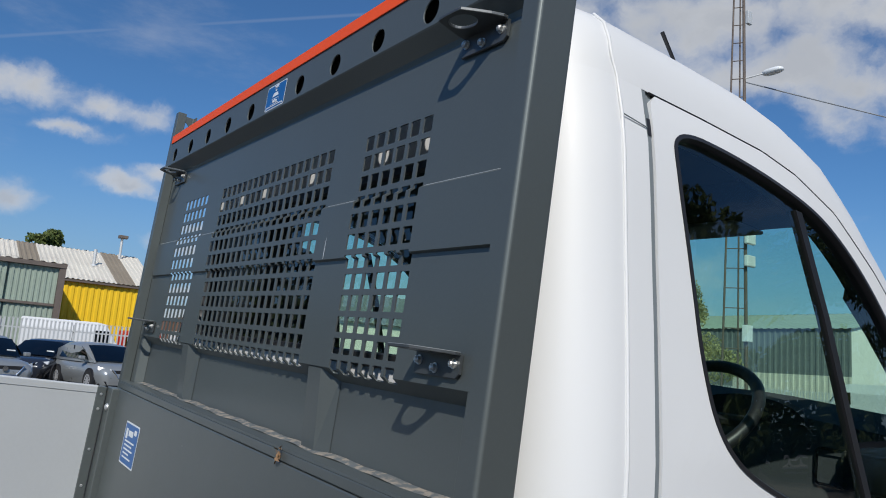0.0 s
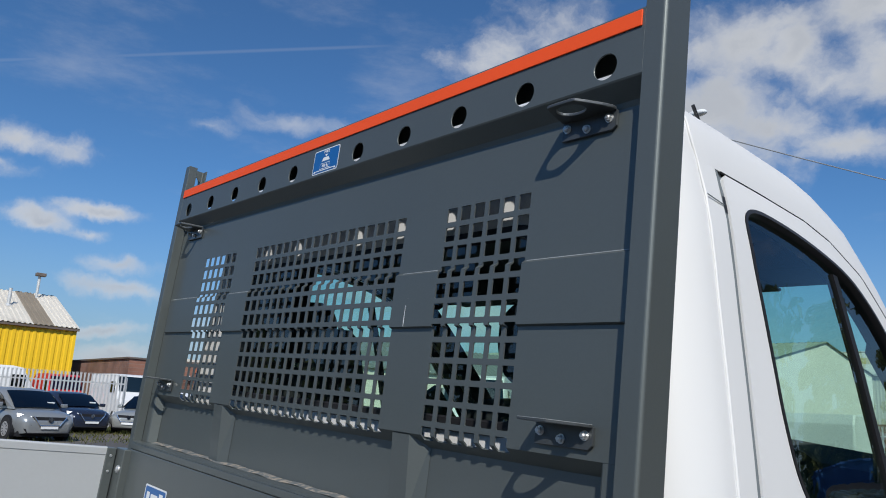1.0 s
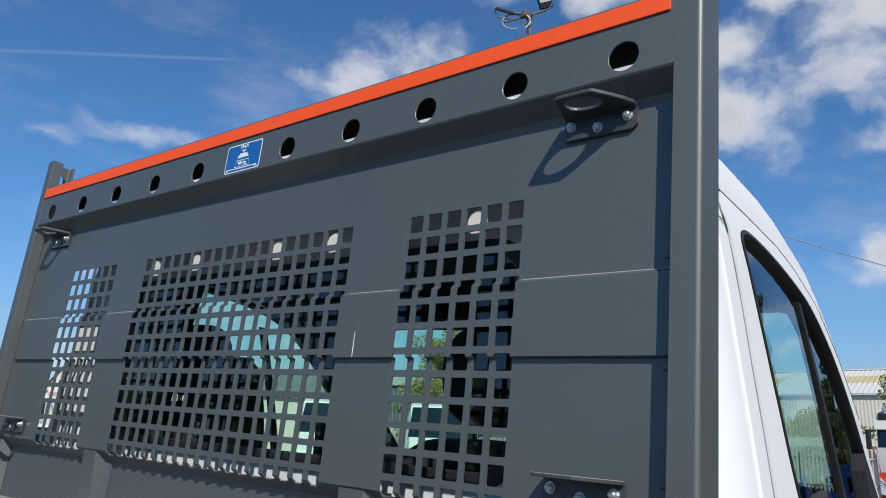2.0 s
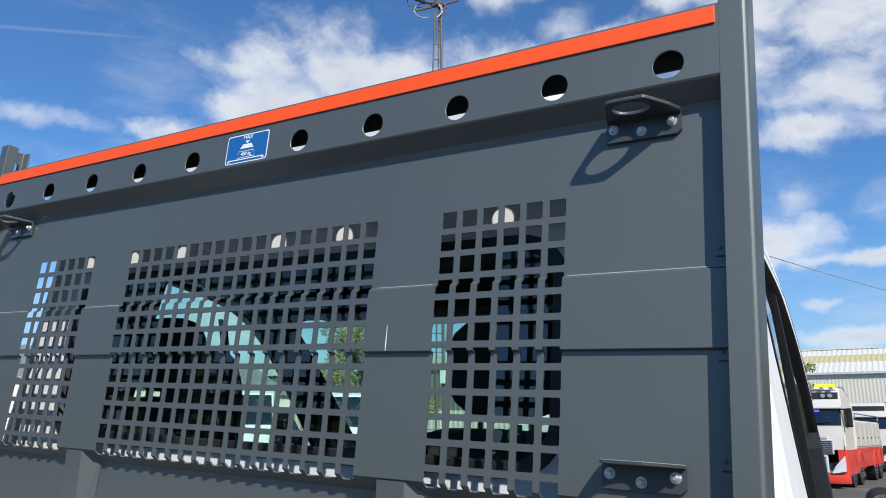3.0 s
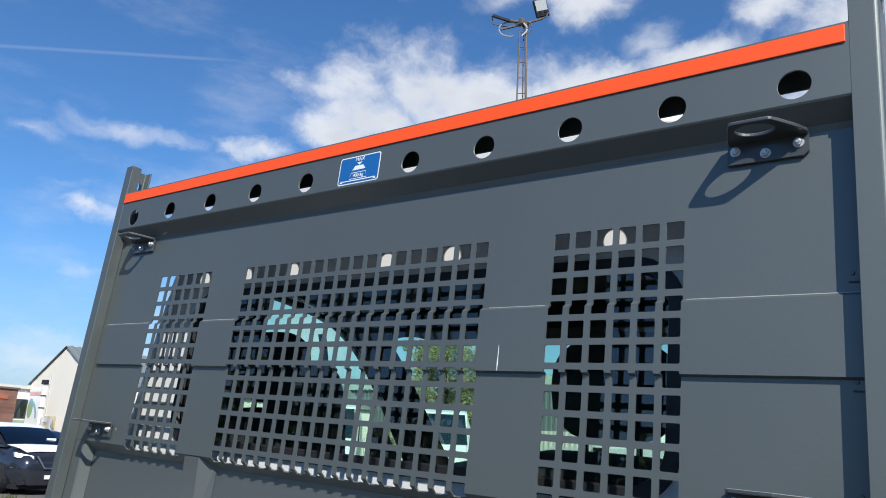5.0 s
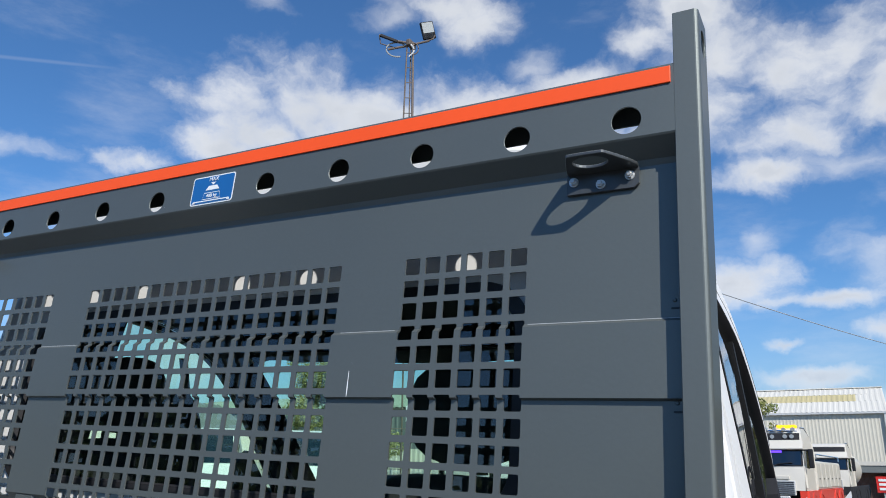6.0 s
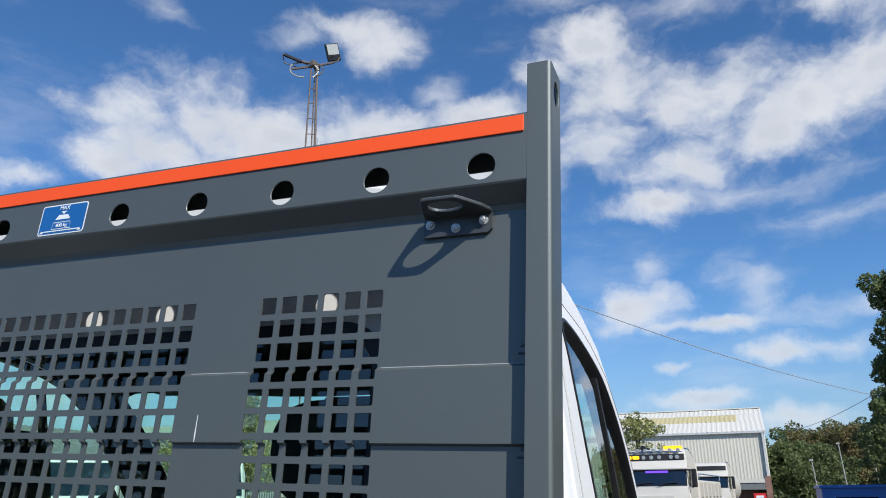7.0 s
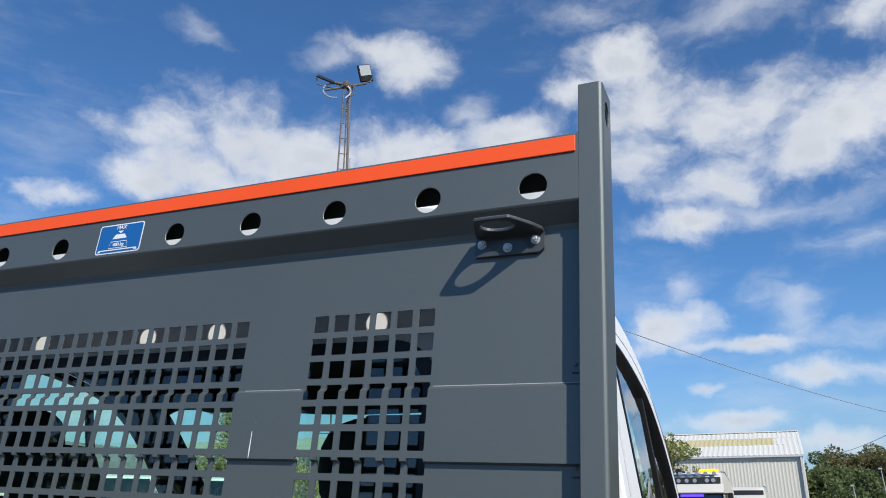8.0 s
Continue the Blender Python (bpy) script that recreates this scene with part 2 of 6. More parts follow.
BLUE = surface("blue_vinyl", (0.012, 0.12, 0.36), 0.35, 0.0, 0.04)
PAPER = surface("white_vinyl", (0.80, 0.82, 0.82), 0.4, 0.0, 0.03)
GLASS = glazing("tinted_cab_glass", (0.77, 0.94, 0.84))
GLASS_FAR = glazing("vehicle_glass", (0.10, 0.14, 0.15), 1.3)
CHROME = surface("chrome", (0.75, 0.76, 0.77), 0.12, 1.0, 0.05)
TYRE = surface("tyre", (0.02, 0.02, 0.021), 0.8)
STEEL = surface("galvanised_steel", (0.58, 0.59, 0.58), 0.55, 0.25, 0.2, 3.0, 40.0)
RUSTY = surface("weathered_steel", (0.16, 0.13, 0.11), 0.75, 0.3, 0.3, 2.0, 30.0)
YARD = surface("yard_surface", (0.088, 0.084, 0.079), 0.95, 0.0, 0.3, 0.35, 6.0, 0.01, stain=((0.185, 0.155, 0.115), 0.18, 0.50, 0.85))
GRASS = leaf_material("grass_blades", (0.10, 0.13, 0.035), (0.16, 0.15, 0.05))
LEAF_DARK = leaf_material("dark_leaves", (0.112, 0.152, 0.060), (0.152, 0.185, 0.074))
LEAF_MID = leaf_material("green_leaves", (0.11, 0.16, 0.045), (0.16, 0.19, 0.055))
LEAF_PALE = leaf_material("yellow_green_leaves", (0.38, 0.38, 0.17), (0.46, 0.43, 0.22))
LEAF_LIME = leaf_material("light_green_leaves", (0.23, 0.27, 0.085), (0.31, 0.32, 0.12))
LEAF_BROWN = leaf_material("brown_green_leaves", (0.24, 0.19, 0.09), (0.15, 0.16, 0.06))
BARK = surface("bark", (0.10, 0.075, 0.055), 0.9, 0.0, 0.3, 4.0, 30.0, 0.01)
BRICK = brick_material()
YELLOW = surface("yellow_cladding", (0.86, 0.55, 0.016), 0.5, 0.0, 0.06, 0.3, 8.0)
GREENISH = surface("pale_green_cladding", (0.30, 0.36, 0.29), 0.6, 0.0, 0.14, 0.4, 8.0, stain=((0.2, 0.2, 0.15), 0.6, 0.55, 0.4))
ROOFING = surface("cement_roof_sheet", (0.62, 0.58, 0.50), 0.85, 0.0, 0.14, 0.3, 6.0, stain=((0.36, 0.33, 0.28), 0.35, 0.55, 0.5))
RUSTROOF = surface("rusty_roof_sheet", (0.24, 0.20, 0.15), 0.9, 0.0, 0.2, 0.5, 6.0)
CREAM = surface("cream_cladding", (0.60, 0.57, 0.48), 0.6, 0.0, 0.07, 0.25, 8.0)
PALEROOF = surface("pale_roof_sheet", (0.60, 0.58, 0.52), 0.6, 0.0, 0.08, 0.25, 8.0)
ROOFLIGHT = surface("yellowed_rooflight", (0.50, 0.43, 0.22), 0.5, 0.0, 0.08, 0.5, 8.0)
CREAM_RENDER = surface("cream_render", (0.80, 0.75, 0.64), 0.85, 0.0, 0.08, 0.4, 8.0, stain=((0.55, 0.50, 0.40), 0.5, 0.6, 0.3))
RENDER = surface("white_render", (0.86, 0.84, 0.77), 0.85, 0.0, 0.06, 0.4, 8.0)
DARKROOF = surface("dark_roof", (0.15, 0.17, 0.17), 0.8, 0.0, 0.12, 0.5, 8.0)
CREAM_PAINT = surface("cream_lorry_paint", (0.66, 0.63, 0.56), 0.35, 0.0, 0.03, coat=0.3)
RED = surface("red_paint", (0.62, 0.03, 0.025), 0.4, 0.0, 0.06)
LORRY_RED = surface("lorry_red_paint", (0.70, 0.055, 0.03), 0.35, 0.0, 0.06, coat=0.4)
BLUEPAINT = surface("blue_paint", (0.03, 0.13, 0.40), 0.4, 0.0, 0.08)
CAR_GREY = surface("grey_car_paint", (0.30, 0.32, 0.33), 0.3, 0.35, 0.04, coat=0.6)
CAR_SILVER = surface("silver_car_paint", (0.36, 0.38, 0.37), 0.3, 0.4, 0.04, coat=0.6)
CAR_NAVY = surface("navy_car_paint", (0.022, 0.03, 0.055), 0.25, 0.2, 0.04, coat=0.7)
CAR_BLACK = surface("black_car_paint", (0.022, 0.026, 0.036), 0.2, 0.1, 0.04, coat=0.8)
AMBER = lamp_glow("amber_lamp", (1.0, 0.52, 0.02), 2.2)
PURPLE = lamp_glow("purple_sign", (0.18, 0.08, 1.0), 1.6)
LENS = surface("clear_lamp_lens", (0.66, 0.68, 0.70), 0.3, 0.1, 0.1)
POST_GREY = surface("weathered_post", (0.34, 0.34, 0.32), 0.8, 0.0, 0.15)
FADED_ORANGE = surface("faded_orange_plate", (0.40, 0.12, 0.06), 0.7)
LAMP_GLASS = surface("grey_lamp_glass", (0.34, 0.37, 0.39), 0.15, 0.0, 0.08)
CABLE = surface("weathered_cable", (0.26, 0.28, 0.30), 0.7, 0.0, 0.1)
SAND = surface("sandstone_post", (0.52, 0.42, 0.24), 0.9, 0.0, 0.2, 3.0, 40.0)
MURAL_BLUE = surface("faded_blue_sign_paint", (0.22, 0.42, 0.52), 0.6, 0.0, 0.1)
MURAL_GREEN = surface("faded_green_sign_paint", (0.28, 0.40, 0.22), 0.6, 0.0, 0.1)
MURAL_PINK = surface("faded_red_sign_paint", (0.66, 0.40, 0.36), 0.6, 0.0, 0.1)
ALLOY = surface("silver_alloy", (0.44, 0.45, 0.46), 0.35, 0.25, 0.05)
BROWNLEAF = surface("dead_leaf", (0.28, 0.17, 0.09), 0.85, 0.0, 0.4, 60.0, 300.0)


# ---- mesh helpers ----
def thing(name, label, category, group="", kind="", at=None):
    ob = new(name)
    ob.empty_display_size = 0.1
    if at is not None:
        ob.matrix_world = at
    return tagged(ob, label, category, group, kind)


def part(name, bm, material, parent=None, label="", smooth=None):
    """Links a bmesh as one mesh object under a thing or a part; smooth: the angle up to which edges are shaded round."""
    mesh = bpy.data.meshes.new(name)
    bmesh.ops.recalc_face_normals(bm, faces=bm.faces)
    if smooth is not None:
        for f in bm.faces:
            f.smooth = True
        for e in bm.edges:
            if len(e.link_faces) == 2 and e.calc_face_angle(0.0) > radians(smooth):
                e.smooth = False
    bm.to_mesh(mesh)
    bm.free()
    mesh.materials.append(material)
    ob = new(name, mesh)
    ob.parent = parent
    if label:
        ob["label"] = label
    return ob


def solid(ob, thick, offset=0.0, worn=0.0, bare=None):
    mod = ob.modifiers.new("thickness", "SOLIDIFY")
    mod.thickness, mod.offset, mod.use_even_offset = thick, offset, True
    # worn: bevel width; bare: paler colour on the bevels, standing in for shine
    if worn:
        soft = ob.modifiers.new("edge_bevel", "BEVEL")
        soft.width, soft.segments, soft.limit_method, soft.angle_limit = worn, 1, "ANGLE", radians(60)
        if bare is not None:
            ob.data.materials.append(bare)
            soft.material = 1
    cut = ob.modifiers.new("crisp_edges", "EDGE_SPLIT")
    cut.split_angle = radians(28)
    return ob


def add_box(bm, lo, hi, bevel=0.0, segments=2):
    vs = [bm.verts.new((x, y, z)) for x in (lo[0], hi[0]) for y in (lo[1], hi[1]) for z in (lo[2], hi[2])]
    fs = [bm.faces.new([vs[i] for i in q]) for q in ((0, 1, 3, 2), (4, 6, 7, 5), (0, 4, 5, 1), (2, 3, 7, 6), (0, 2, 6, 4), (1, 5, 7, 3))]
    if bevel:
        edges = list({e for f in fs for e in f.edges})
        bmesh.ops.bevel(bm, geom=edges, offset=bevel, segments=segments, affect="EDGES", profile=0.5)
    return bm


def box(lo, hi, bevel=0.0, segments=2):
    return add_box(bmesh.new(), lo, hi, bevel, segments)


def add_cyl(bm, a, b, ra, rb=None, n=12):
    a, b = Vector(a), Vector(b)
    rb = ra if rb is None else rb
    q = (b - a).to_track_quat("Z", "Y")
    rings = []
    for p, r in ((a, ra), (b, rb)):
        rings.append([bm.verts.new(p + q @ Vector((r * math.cos(2 * math.pi * k / n), r * math.sin(2 * math.pi * k / n), 0))) for k in range(n)])
    for k in range(n):
        bm.faces.new((rings[0][k], rings[0][(k + 1) % n], rings[1][(k + 1) % n], rings[1][k]))
    bm.faces.new(rings[0][::-1])
    bm.faces.new(rings[1])
    return bm


def cyl(a, b, ra, rb=None, n=12):
    return add_cyl(bmesh.new(), a, b, ra, rb, n)


def add_tube(bm, points, r, n=8, closed=False):
    pts = [Vector(p) for p in points]
    rings = []
    for i, p in enumerate(pts):
        back = pts[i - 1] if i or closed else p
        ahead = pts[(i + 1) % len(pts)] if i < len(pts) - 1 or closed else p
        q = (ahead - back).to_track_quat("Z", "Y")
        rings.append([bm.verts.new(p + q @ Vector((r * math.cos(2 * math.pi * k / n), r * math.sin(2 * math.pi * k / n), 0))) for k in range(n)])
    pairs = list(zip(rings, rings[1:])) + ([(rings[-1], rings[0])] if closed else [])
    for u, v in pairs:
        for k in range(n):
            bm.faces.new((u[k], u[(k + 1) % n], v[(k + 1) % n], v[k]))
    if not closed:
        bm.faces.new(rings[0][::-1])
        bm.faces.new(rings[-1])
    return bm


def add_loft(bm, rings, closed=True, cap=True):
    """Skins rows of points of equal number."""
    rows = [[bm.verts.new(p) for p in ring] for ring in rings]
    m = len(rows[0])
    for u, v in zip(rows, rows[1:]):
        for k in range(m if closed else m - 1):
            j = (k + 1) % m
            bm.faces.new((u[k], u[j], v[j], v[k]))
    if closed and cap:
        bm.faces.new(rows[0][::-1])
        bm.faces.new(rows[-1])
    return bm


def loft(rings, closed=True, cap=True):
    return add_loft(bmesh.new(), rings, closed, cap)


def flat_plate(outer, holes, where):
    """A sheet with openings, drawn in two dimensions and laid into space by where(u, v)."""
    bm = bmesh.new()
    edges = []
    for loop in [outer, *holes]:
        vs = [bm.verts.new((u, v, 0)) for u, v in loop]
        edges += [bm.edges.new((vs[i], vs[(i + 1) % len(vs)])) for i in range(len(vs))]
    bmesh.ops.triangle_fill(bm, use_beauty=True, use_dissolve=False, edges=edges)
    for vert in bm.verts:
        vert.co = where(vert.co.x, vert.co.y)
    return bm


def curved_plate(outer, holes, where, us=(), vs=()):
    """The same, first cut along lines of u and v, so that it can follow a curved form."""
    bm = flat_plate(outer, holes, lambda u, v: Vector((u, v, 0)))
    for axis, values in ((0, us), (1, vs)):
        for value in values:
            co, no = [0, 0, 0], [0, 0, 0]
            co[axis], no[axis] = value, 1
            bmesh.ops.bisect_plane(bm, geom=bm.verts[:] + bm.edges[:] + bm.faces[:], plane_co=co, plane_no=no, dist=1e-5)
    for vert in bm.verts:
        vert.co = where(vert.co.x, vert.co.y)
    return bm


def circle(u, v, r, n=24, rv=None):
    return [(u + r * math.cos(2 * math.pi * k / n), v + (rv or r) * math.sin(2 * math.pi * k / n)) for k in range(n)]


def rounded_rect(u0, u1, v0, v1, r, n=5):
    out = []
    for cu, cv, a in ((u1 - r, v1 - r, 0), (u0 + r, v1 - r, 90), (u0 + r, v0 + r, 180), (u1 - r, v0 + r, 270)):
        out += [(cu + r * math.cos(radians(a + 90 * k / n)), cv + r * math.sin(radians(a + 90 * k / n))) for k in range(n + 1)]
    return out


def soften(loop, times=2):
    for _ in range(times):
        out = []
        for i, (u, v) in enumerate(loop):
            p, q = loop[(i + 1) % len(loop)], (u, v)
            out += [(0.75 * q[0] + 0.25 * p[0], 0.75 * q[1] + 0.25 * p[1]), (0.25 * q[0] + 0.75 * p[0], 0.25 * q[1] + 0.75 * p[1])]
        loop = out
    return loop


def offset_loop(loop, d):
    """Moves a closed outline inwards by d."""
    area = sum(a[0] * b[1] - b[0] * a[1] for a, b in zip(loop, loop[1:] + loop[:1]))
    sign = 1 if area > 0 else -1
    out = []
    for i, p in enumerate(loop):
        a, b = Vector(loop[i - 1]), Vector(loop[(i + 1) % len(loop)])
        t = (b - a).normalized()
        out.append((p[0] - sign * t.y * d, p[1] + sign * t.x * d))
    return out


def band(loop, d, where):
    """A flat ring between an outline and its inward offset."""
    bm = bmesh.new()
    inner = offset_loop(loop, d)
    a, b = [bm.verts.new(where(*p)) for p in loop], [bm.verts.new(where(*p)) for p in inner]
    for i in range(len(loop)):
        j = (i + 1) % len(loop)
        bm.faces.new((a[i], a[j], b[j], b[i]))
    return bm


def words(name, text, size, where, material, parent):
    data = bpy.data.curves.new(name, "FONT")
    data.body, data.size, data.align_x, data.align_y = text, size, "CENTER", "CENTER"
    data.extrude = 0.0003
    temp = new(name, data)
    mesh = bpy.data.meshes.new_from_object(temp)
    bpy.data.objects.remove(temp)
    bpy.data.curves.remove(data)
    mesh.materials.clear()
    mesh.materials.append(material)
    ob = new(name, mesh)
    ob.parent = parent
    ob.matrix_local = where
    return ob


# ---- the truck: headboard ----
truck = thing("dropside_truck", "white single-cab dropside truck with an anthracite steel headboard", "truck", at=TRUCK)

MID = 0.003
P_TOP, P_STEP, P_FOOT, P_END = 0.029, 0.0215, 0.058, 0.990
HOLE, PITCH = 0.0294, 0.0402


# the folds of the pressed sheet: height and depth, with the length of sheet between them counted downwards
FOLDS = [(2.104, P_TOP), (1.8740, P_TOP), (1.8680, P_STEP), (1.7605, P_STEP), (1.7575, P_TOP), (1.5525, P_TOP), (1.5305, P_FOOT)]
FLAT = [2.104]
for (za, ya), (zb, yb) in zip(FOLDS, FOLDS[1:]):
    FLAT.append(FLAT[-1] - math.hypot(zb - za, yb - ya))


def folded(x, v):
    """Lays the flat sheet into its folds; the raised band runs out before the far post."""
    z = float(np.interp(v, FLAT[::-1], [f[0] for f in FOLDS[::-1]]))
    y = float(np.interp(v, FLAT[::-1], [f[1] for f in FOLDS[::-1]]))
    if 1.7 < z < 1.9:
        y += (P_TOP - y) * min(1.0, max(0.0, (MID - x - 0.950) / 0.006))
    return Vector((x, y, z))


def perforated_panel():
    """One pressed sheet with three fields of square perforations."""
    verts, faces = [], []

    def quad(u0, u1, v0, v1):
        if u1 - u0 > 1e-5 and v1 - v0 > 1e-5:
            k = len(verts)
            verts.extend([(u0, v0, 0), (u1, v0, 0), (u1, v1, 0), (u0, v1, 0)])
            faces.append((k, k + 1, k + 2, k + 3))

    def cell(u0, v1):
        u1, v0, g, r = u0 + PITCH, v1 - PITCH, (PITCH - HOLE) / 2, 0.0024
        k = len(verts)
        verts.extend([(u0, v0, 0), (u1, v0, 0), (u1, v1, 0), (u0, v1, 0)])
        ring = []
        for cu, cv, a in ((u0 + g + r, v0 + g + r, 180), (u1 - g - r, v0 + g + r, 270), (u1 - g - r, v1 - g - r, 0), (u0 + g + r, v1 - g - r, 90)):
            for s in range(3):
                ring.append(len(verts))
                verts.append((cu + r * math.cos(radians(a + 45 * s)), cv + r * math.sin(radians(a + 45 * s)), 0))
        for c in range(4):
            faces.append((k + c, ring[3 * c + 1], ring[3 * c]))
            faces.append((k + c, ring[3 * c + 2], ring[3 * c + 1]))
            d = (c + 1) % 4
            faces.append((k + c, k + d, ring[3 * d], ring[3 * c + 2]))

    g = (PITCH - HOLE) / 2
    top, rows = 2.0015 + g, 12
    fields = [(MID - 0.725 - g, 6), (MID - 0.3557 - g, 18), (MID + 0.4965 - g, 6)]
    marks = [MID - P_END]
    for u0, cols in fields:
        marks += [u0 + c * PITCH for c in range(cols + 1)]
    marks.append(MID + P_END)
    in_field = [any(u0 - 1e-6 < a and b < u0 + cols * PITCH + 1e-6 for u0, cols in fields) for a, b in zip(marks, marks[1:])]
    for (a, b), holed in zip(zip(marks, marks[1:]), in_field):
        for r in range(rows):
            if holed:
                cell(a, top - r * PITCH)
            else:
                quad(a, b, top - (r + 1) * PITCH, top - r * PITCH)
        quad(a, b, top, 2.104)
        quad(a, b, FLAT[-1], top - rows * PITCH)
    mesh = bpy.data.meshes.new("sheet")
    mesh.from_pydata(verts, [], faces)
    bm = bmesh.new()
    bm.from_mesh(mesh)
    bpy.data.meshes.remove(mesh)
    bmesh.ops.remove_doubles(bm, verts=bm.verts, dist=1e-5)
    for axis, values in ((1, FLAT[1:-1]), (0, (MID - 0.956, MID - 0.950))):
        for value in values:
            co, no = [0, 0, 0], [0, 0, 0]
            co[axis], no[axis] = value, 1
            bmesh.ops.bisect_plane(bm, geom=bm.verts[:] + bm.edges[:] + bm.faces[:], plane_co=co, plane_no=no, dist=1e-6)
    for v in bm.verts:
        v.co = folded(v.co.x, v.co.y)
    return bm


# Bevels of sheet and perforations carry their highlight as a paler colour.
solid(part("headboard_panel", perforated_panel(), GREY, truck, "pressed anthracite sheet with square perforations"), 0.0030, 0.0, 0.0009, RIM_SHINE)

RAIL_HOLES = [MID + s * (0.1585 + 0.1845 * k) for k in range(5) for s in (1, -1)]


def top_rail():
    x0, x1 = MID - 0.9712, MID + 0.9712
    rings = [circle(x, 2.1855, 0.0232, 32) for x in RAIL_HOLES]
    frontal = flat_plate([(x0, 2.1555), (x1, 2.1555), (x1, 2.268), (x0, 2.268)], rings, lambda u, v: Vector((u, 0.0, v)))
    fold = [(0.0, 2.1555), (0.0015, 2.1530), (0.029, 2.1280), (0.033, 2.118), (0.033, 2.09)]
    add_loft(frontal, [[(x, y, z) for x in (x0, x1)] for y, z in fold], closed=False)
    lid = [(0.0, 2.268), (0.002, 2.2715), (0.006, 2.2725), (0.042, 2.2725), (0.046, 2.2685), (0.046, 2.199)]
    add_loft(frontal, [[(x, y, z) for x in (x0, x1)] for y, z in lid], closed=False)
    bmesh.ops.remove_doubles(frontal, verts=frontal.verts, dist=1e-5)
    return frontal


solid(part("top_rail", top_rail(), GREY, truck, "folded anthracite rail with round holes"), 0.003, 0.0, 0.0006)
part("reflective_strip", box((MID - 0.969, -0.0045, 2.2375), (MID + 0.966, -0.0016, 2.2665), 0.001), ORANGE, truck, "bright orange strip along the rail")


def corner_post(side):
    """Folded channel, open towards the middle, with a slot near its top."""
    xi, xo, depth, r, top, low = 0.9725, 1.0080, 0.065, 0.005, 2.362, 0.93
    web = flat_plate([(r, low), (depth - r, low), (depth - r, top), (r, top)], [circle(0.034, 2.316, 0.017, 24, 0.023)],
                     lambda u, v: Vector((MID + side * xo, u, v)))
    arc = [(xi, 0.0), (xo - r - 0.0006, 0.0)] + [(xo - r + r * math.sin(radians(a)), r - r * math.cos(radians(a))) for a in range(0, 91, 15)]
    add_loft(web, [[(MID + side * x, y, z) for x, y in arc] for z in (low, top)], closed=False)
    add_loft(web, [[(MID + side * x, depth - y, z) for x, y in [(xi + 0.006, 0.0)] + arc[1:]] for z in (low, top)], closed=False)
    add_loft(web, [[(MID + side * xi, y, z) for y in (0.0, P_TOP - 0.002)] for z in (low, top)], closed=False)
    bmesh.ops.remove_doubles(web, verts=web.verts, dist=1e-5)
    return web


for side in (-1, 1):
    solid(part("post", corner_post(side), GREY, truck, "folded anthracite steel post with a slotted top"), 0.004, 0.0, 0.0008)


def bracket(side, z):
    """Bolted plate with a shelf that has a round eye in it."""
    flip = lambda x: MID + side * (x - MID)
    face = [(0.797, z - 0.034), (0.905, z - 0.034), (0.913, z - 0.027), (0.913, z + 0.001), (0.797, z + 0.001)]
    plate = solid(part("bracket", flat_plate(face, [], lambda u, v: Vector((flip(u), 0.0235, v))), BRACKET, truck, "black-grey lashing bracket with an eye"), 0.005, 0.0, 0.0008)
    shelf = soften([(0.799, 0.025), (0.799, 0.012), (0.816, -0.044), (0.822, -0.047), (0.872, -0.047), (0.879, -0.044), (0.913, 0.006), (0.913, 0.025)], 1)
    # The shelf's bevels take the same painted edge shine.
    solid(part("shelf", flat_plate(shelf, [circle(0.848, -0.0185, 0.0275, 28, 0.0195)], lambda u, v: Vector((flip(u), v, z + 0.002))), BRACKET, plate), 0.005, 0.0, 0.0008, RIM_SHINE)
    for x, dz in ((0.809, -0.013), (0.853, -0.022), (0.899, -0.013)):
        head = bmesh.new()
        add_cyl(head, (flip(x), 0.021, z + dz), (flip(x), 0.0195, z + dz), 0.0078, n=16)
        add_cyl(head, (flip(x), 0.0195, z + dz), (flip(x), 0.0140, z + dz), 0.0060, n=6)
        add_cyl(head, (flip(x), 0.0140, z + dz), (flip(x), 0.0120, z + dz), 0.0046, 0.0030, n=10)
        part("bolt", head, ZINC, plate, "zinc hexagon bolt")


for side in (-1, 1):
    for z in (2.1145, 1.6):
        bracket(side, z)

# Thin pale beads that build the fold's glint into colour and shape.
for x0, x1 in ((-0.945, -0.737), (-0.492, -0.365), (0.373, 0.487), (0.733, 0.967)):
    edge = [(MID + x, P_TOP - 0.0022, 1.8732) for x in np.linspace(x0, x1, 24)]
    part("fold_edge", add_tube(bmesh.new(), edge, 0.0013, 6), FOLD_GLINT, truck, "bright edge of the fold, its sun glint painted pale")
for side in (1,):
    for z in (1.888, 1.742, 1.60):
        x = MID + side * 0.9600
        part("slot", box((x - 0.007, 0.0262, z - 0.0012), (x + 0.007, 0.0285, z + 0.0012)), RUBBER, truck)
        part("rivet", cyl((x - 0.002, 0.028, z + 0.012), (x - 0.002, 0.0255, z + 0.012), 0.0036, 0.002, 10), GREY, truck)

# recessed lower sheet, its ribs, the dusty ledge and the board below it
part("lower_sheet", box((MID - 0.972, P_FOOT, 1.385), (MID + 0.972, P_FOOT + 0.003, 1.531)), GREY, truck)
for c in (MID - 0.4305, MID + 0.4325):
    rib = [[(c + x, y, z) for x, y in ((-0.034, P_FOOT - 0.001), (-0.0275, front), (0.0275, front), (0.066, P_FOOT - 0.001))] for z, front in ((1.3935, 0.043), (1.5485, P_TOP + 0.001))]
    part("rib", loft(rib), GREY, truck)
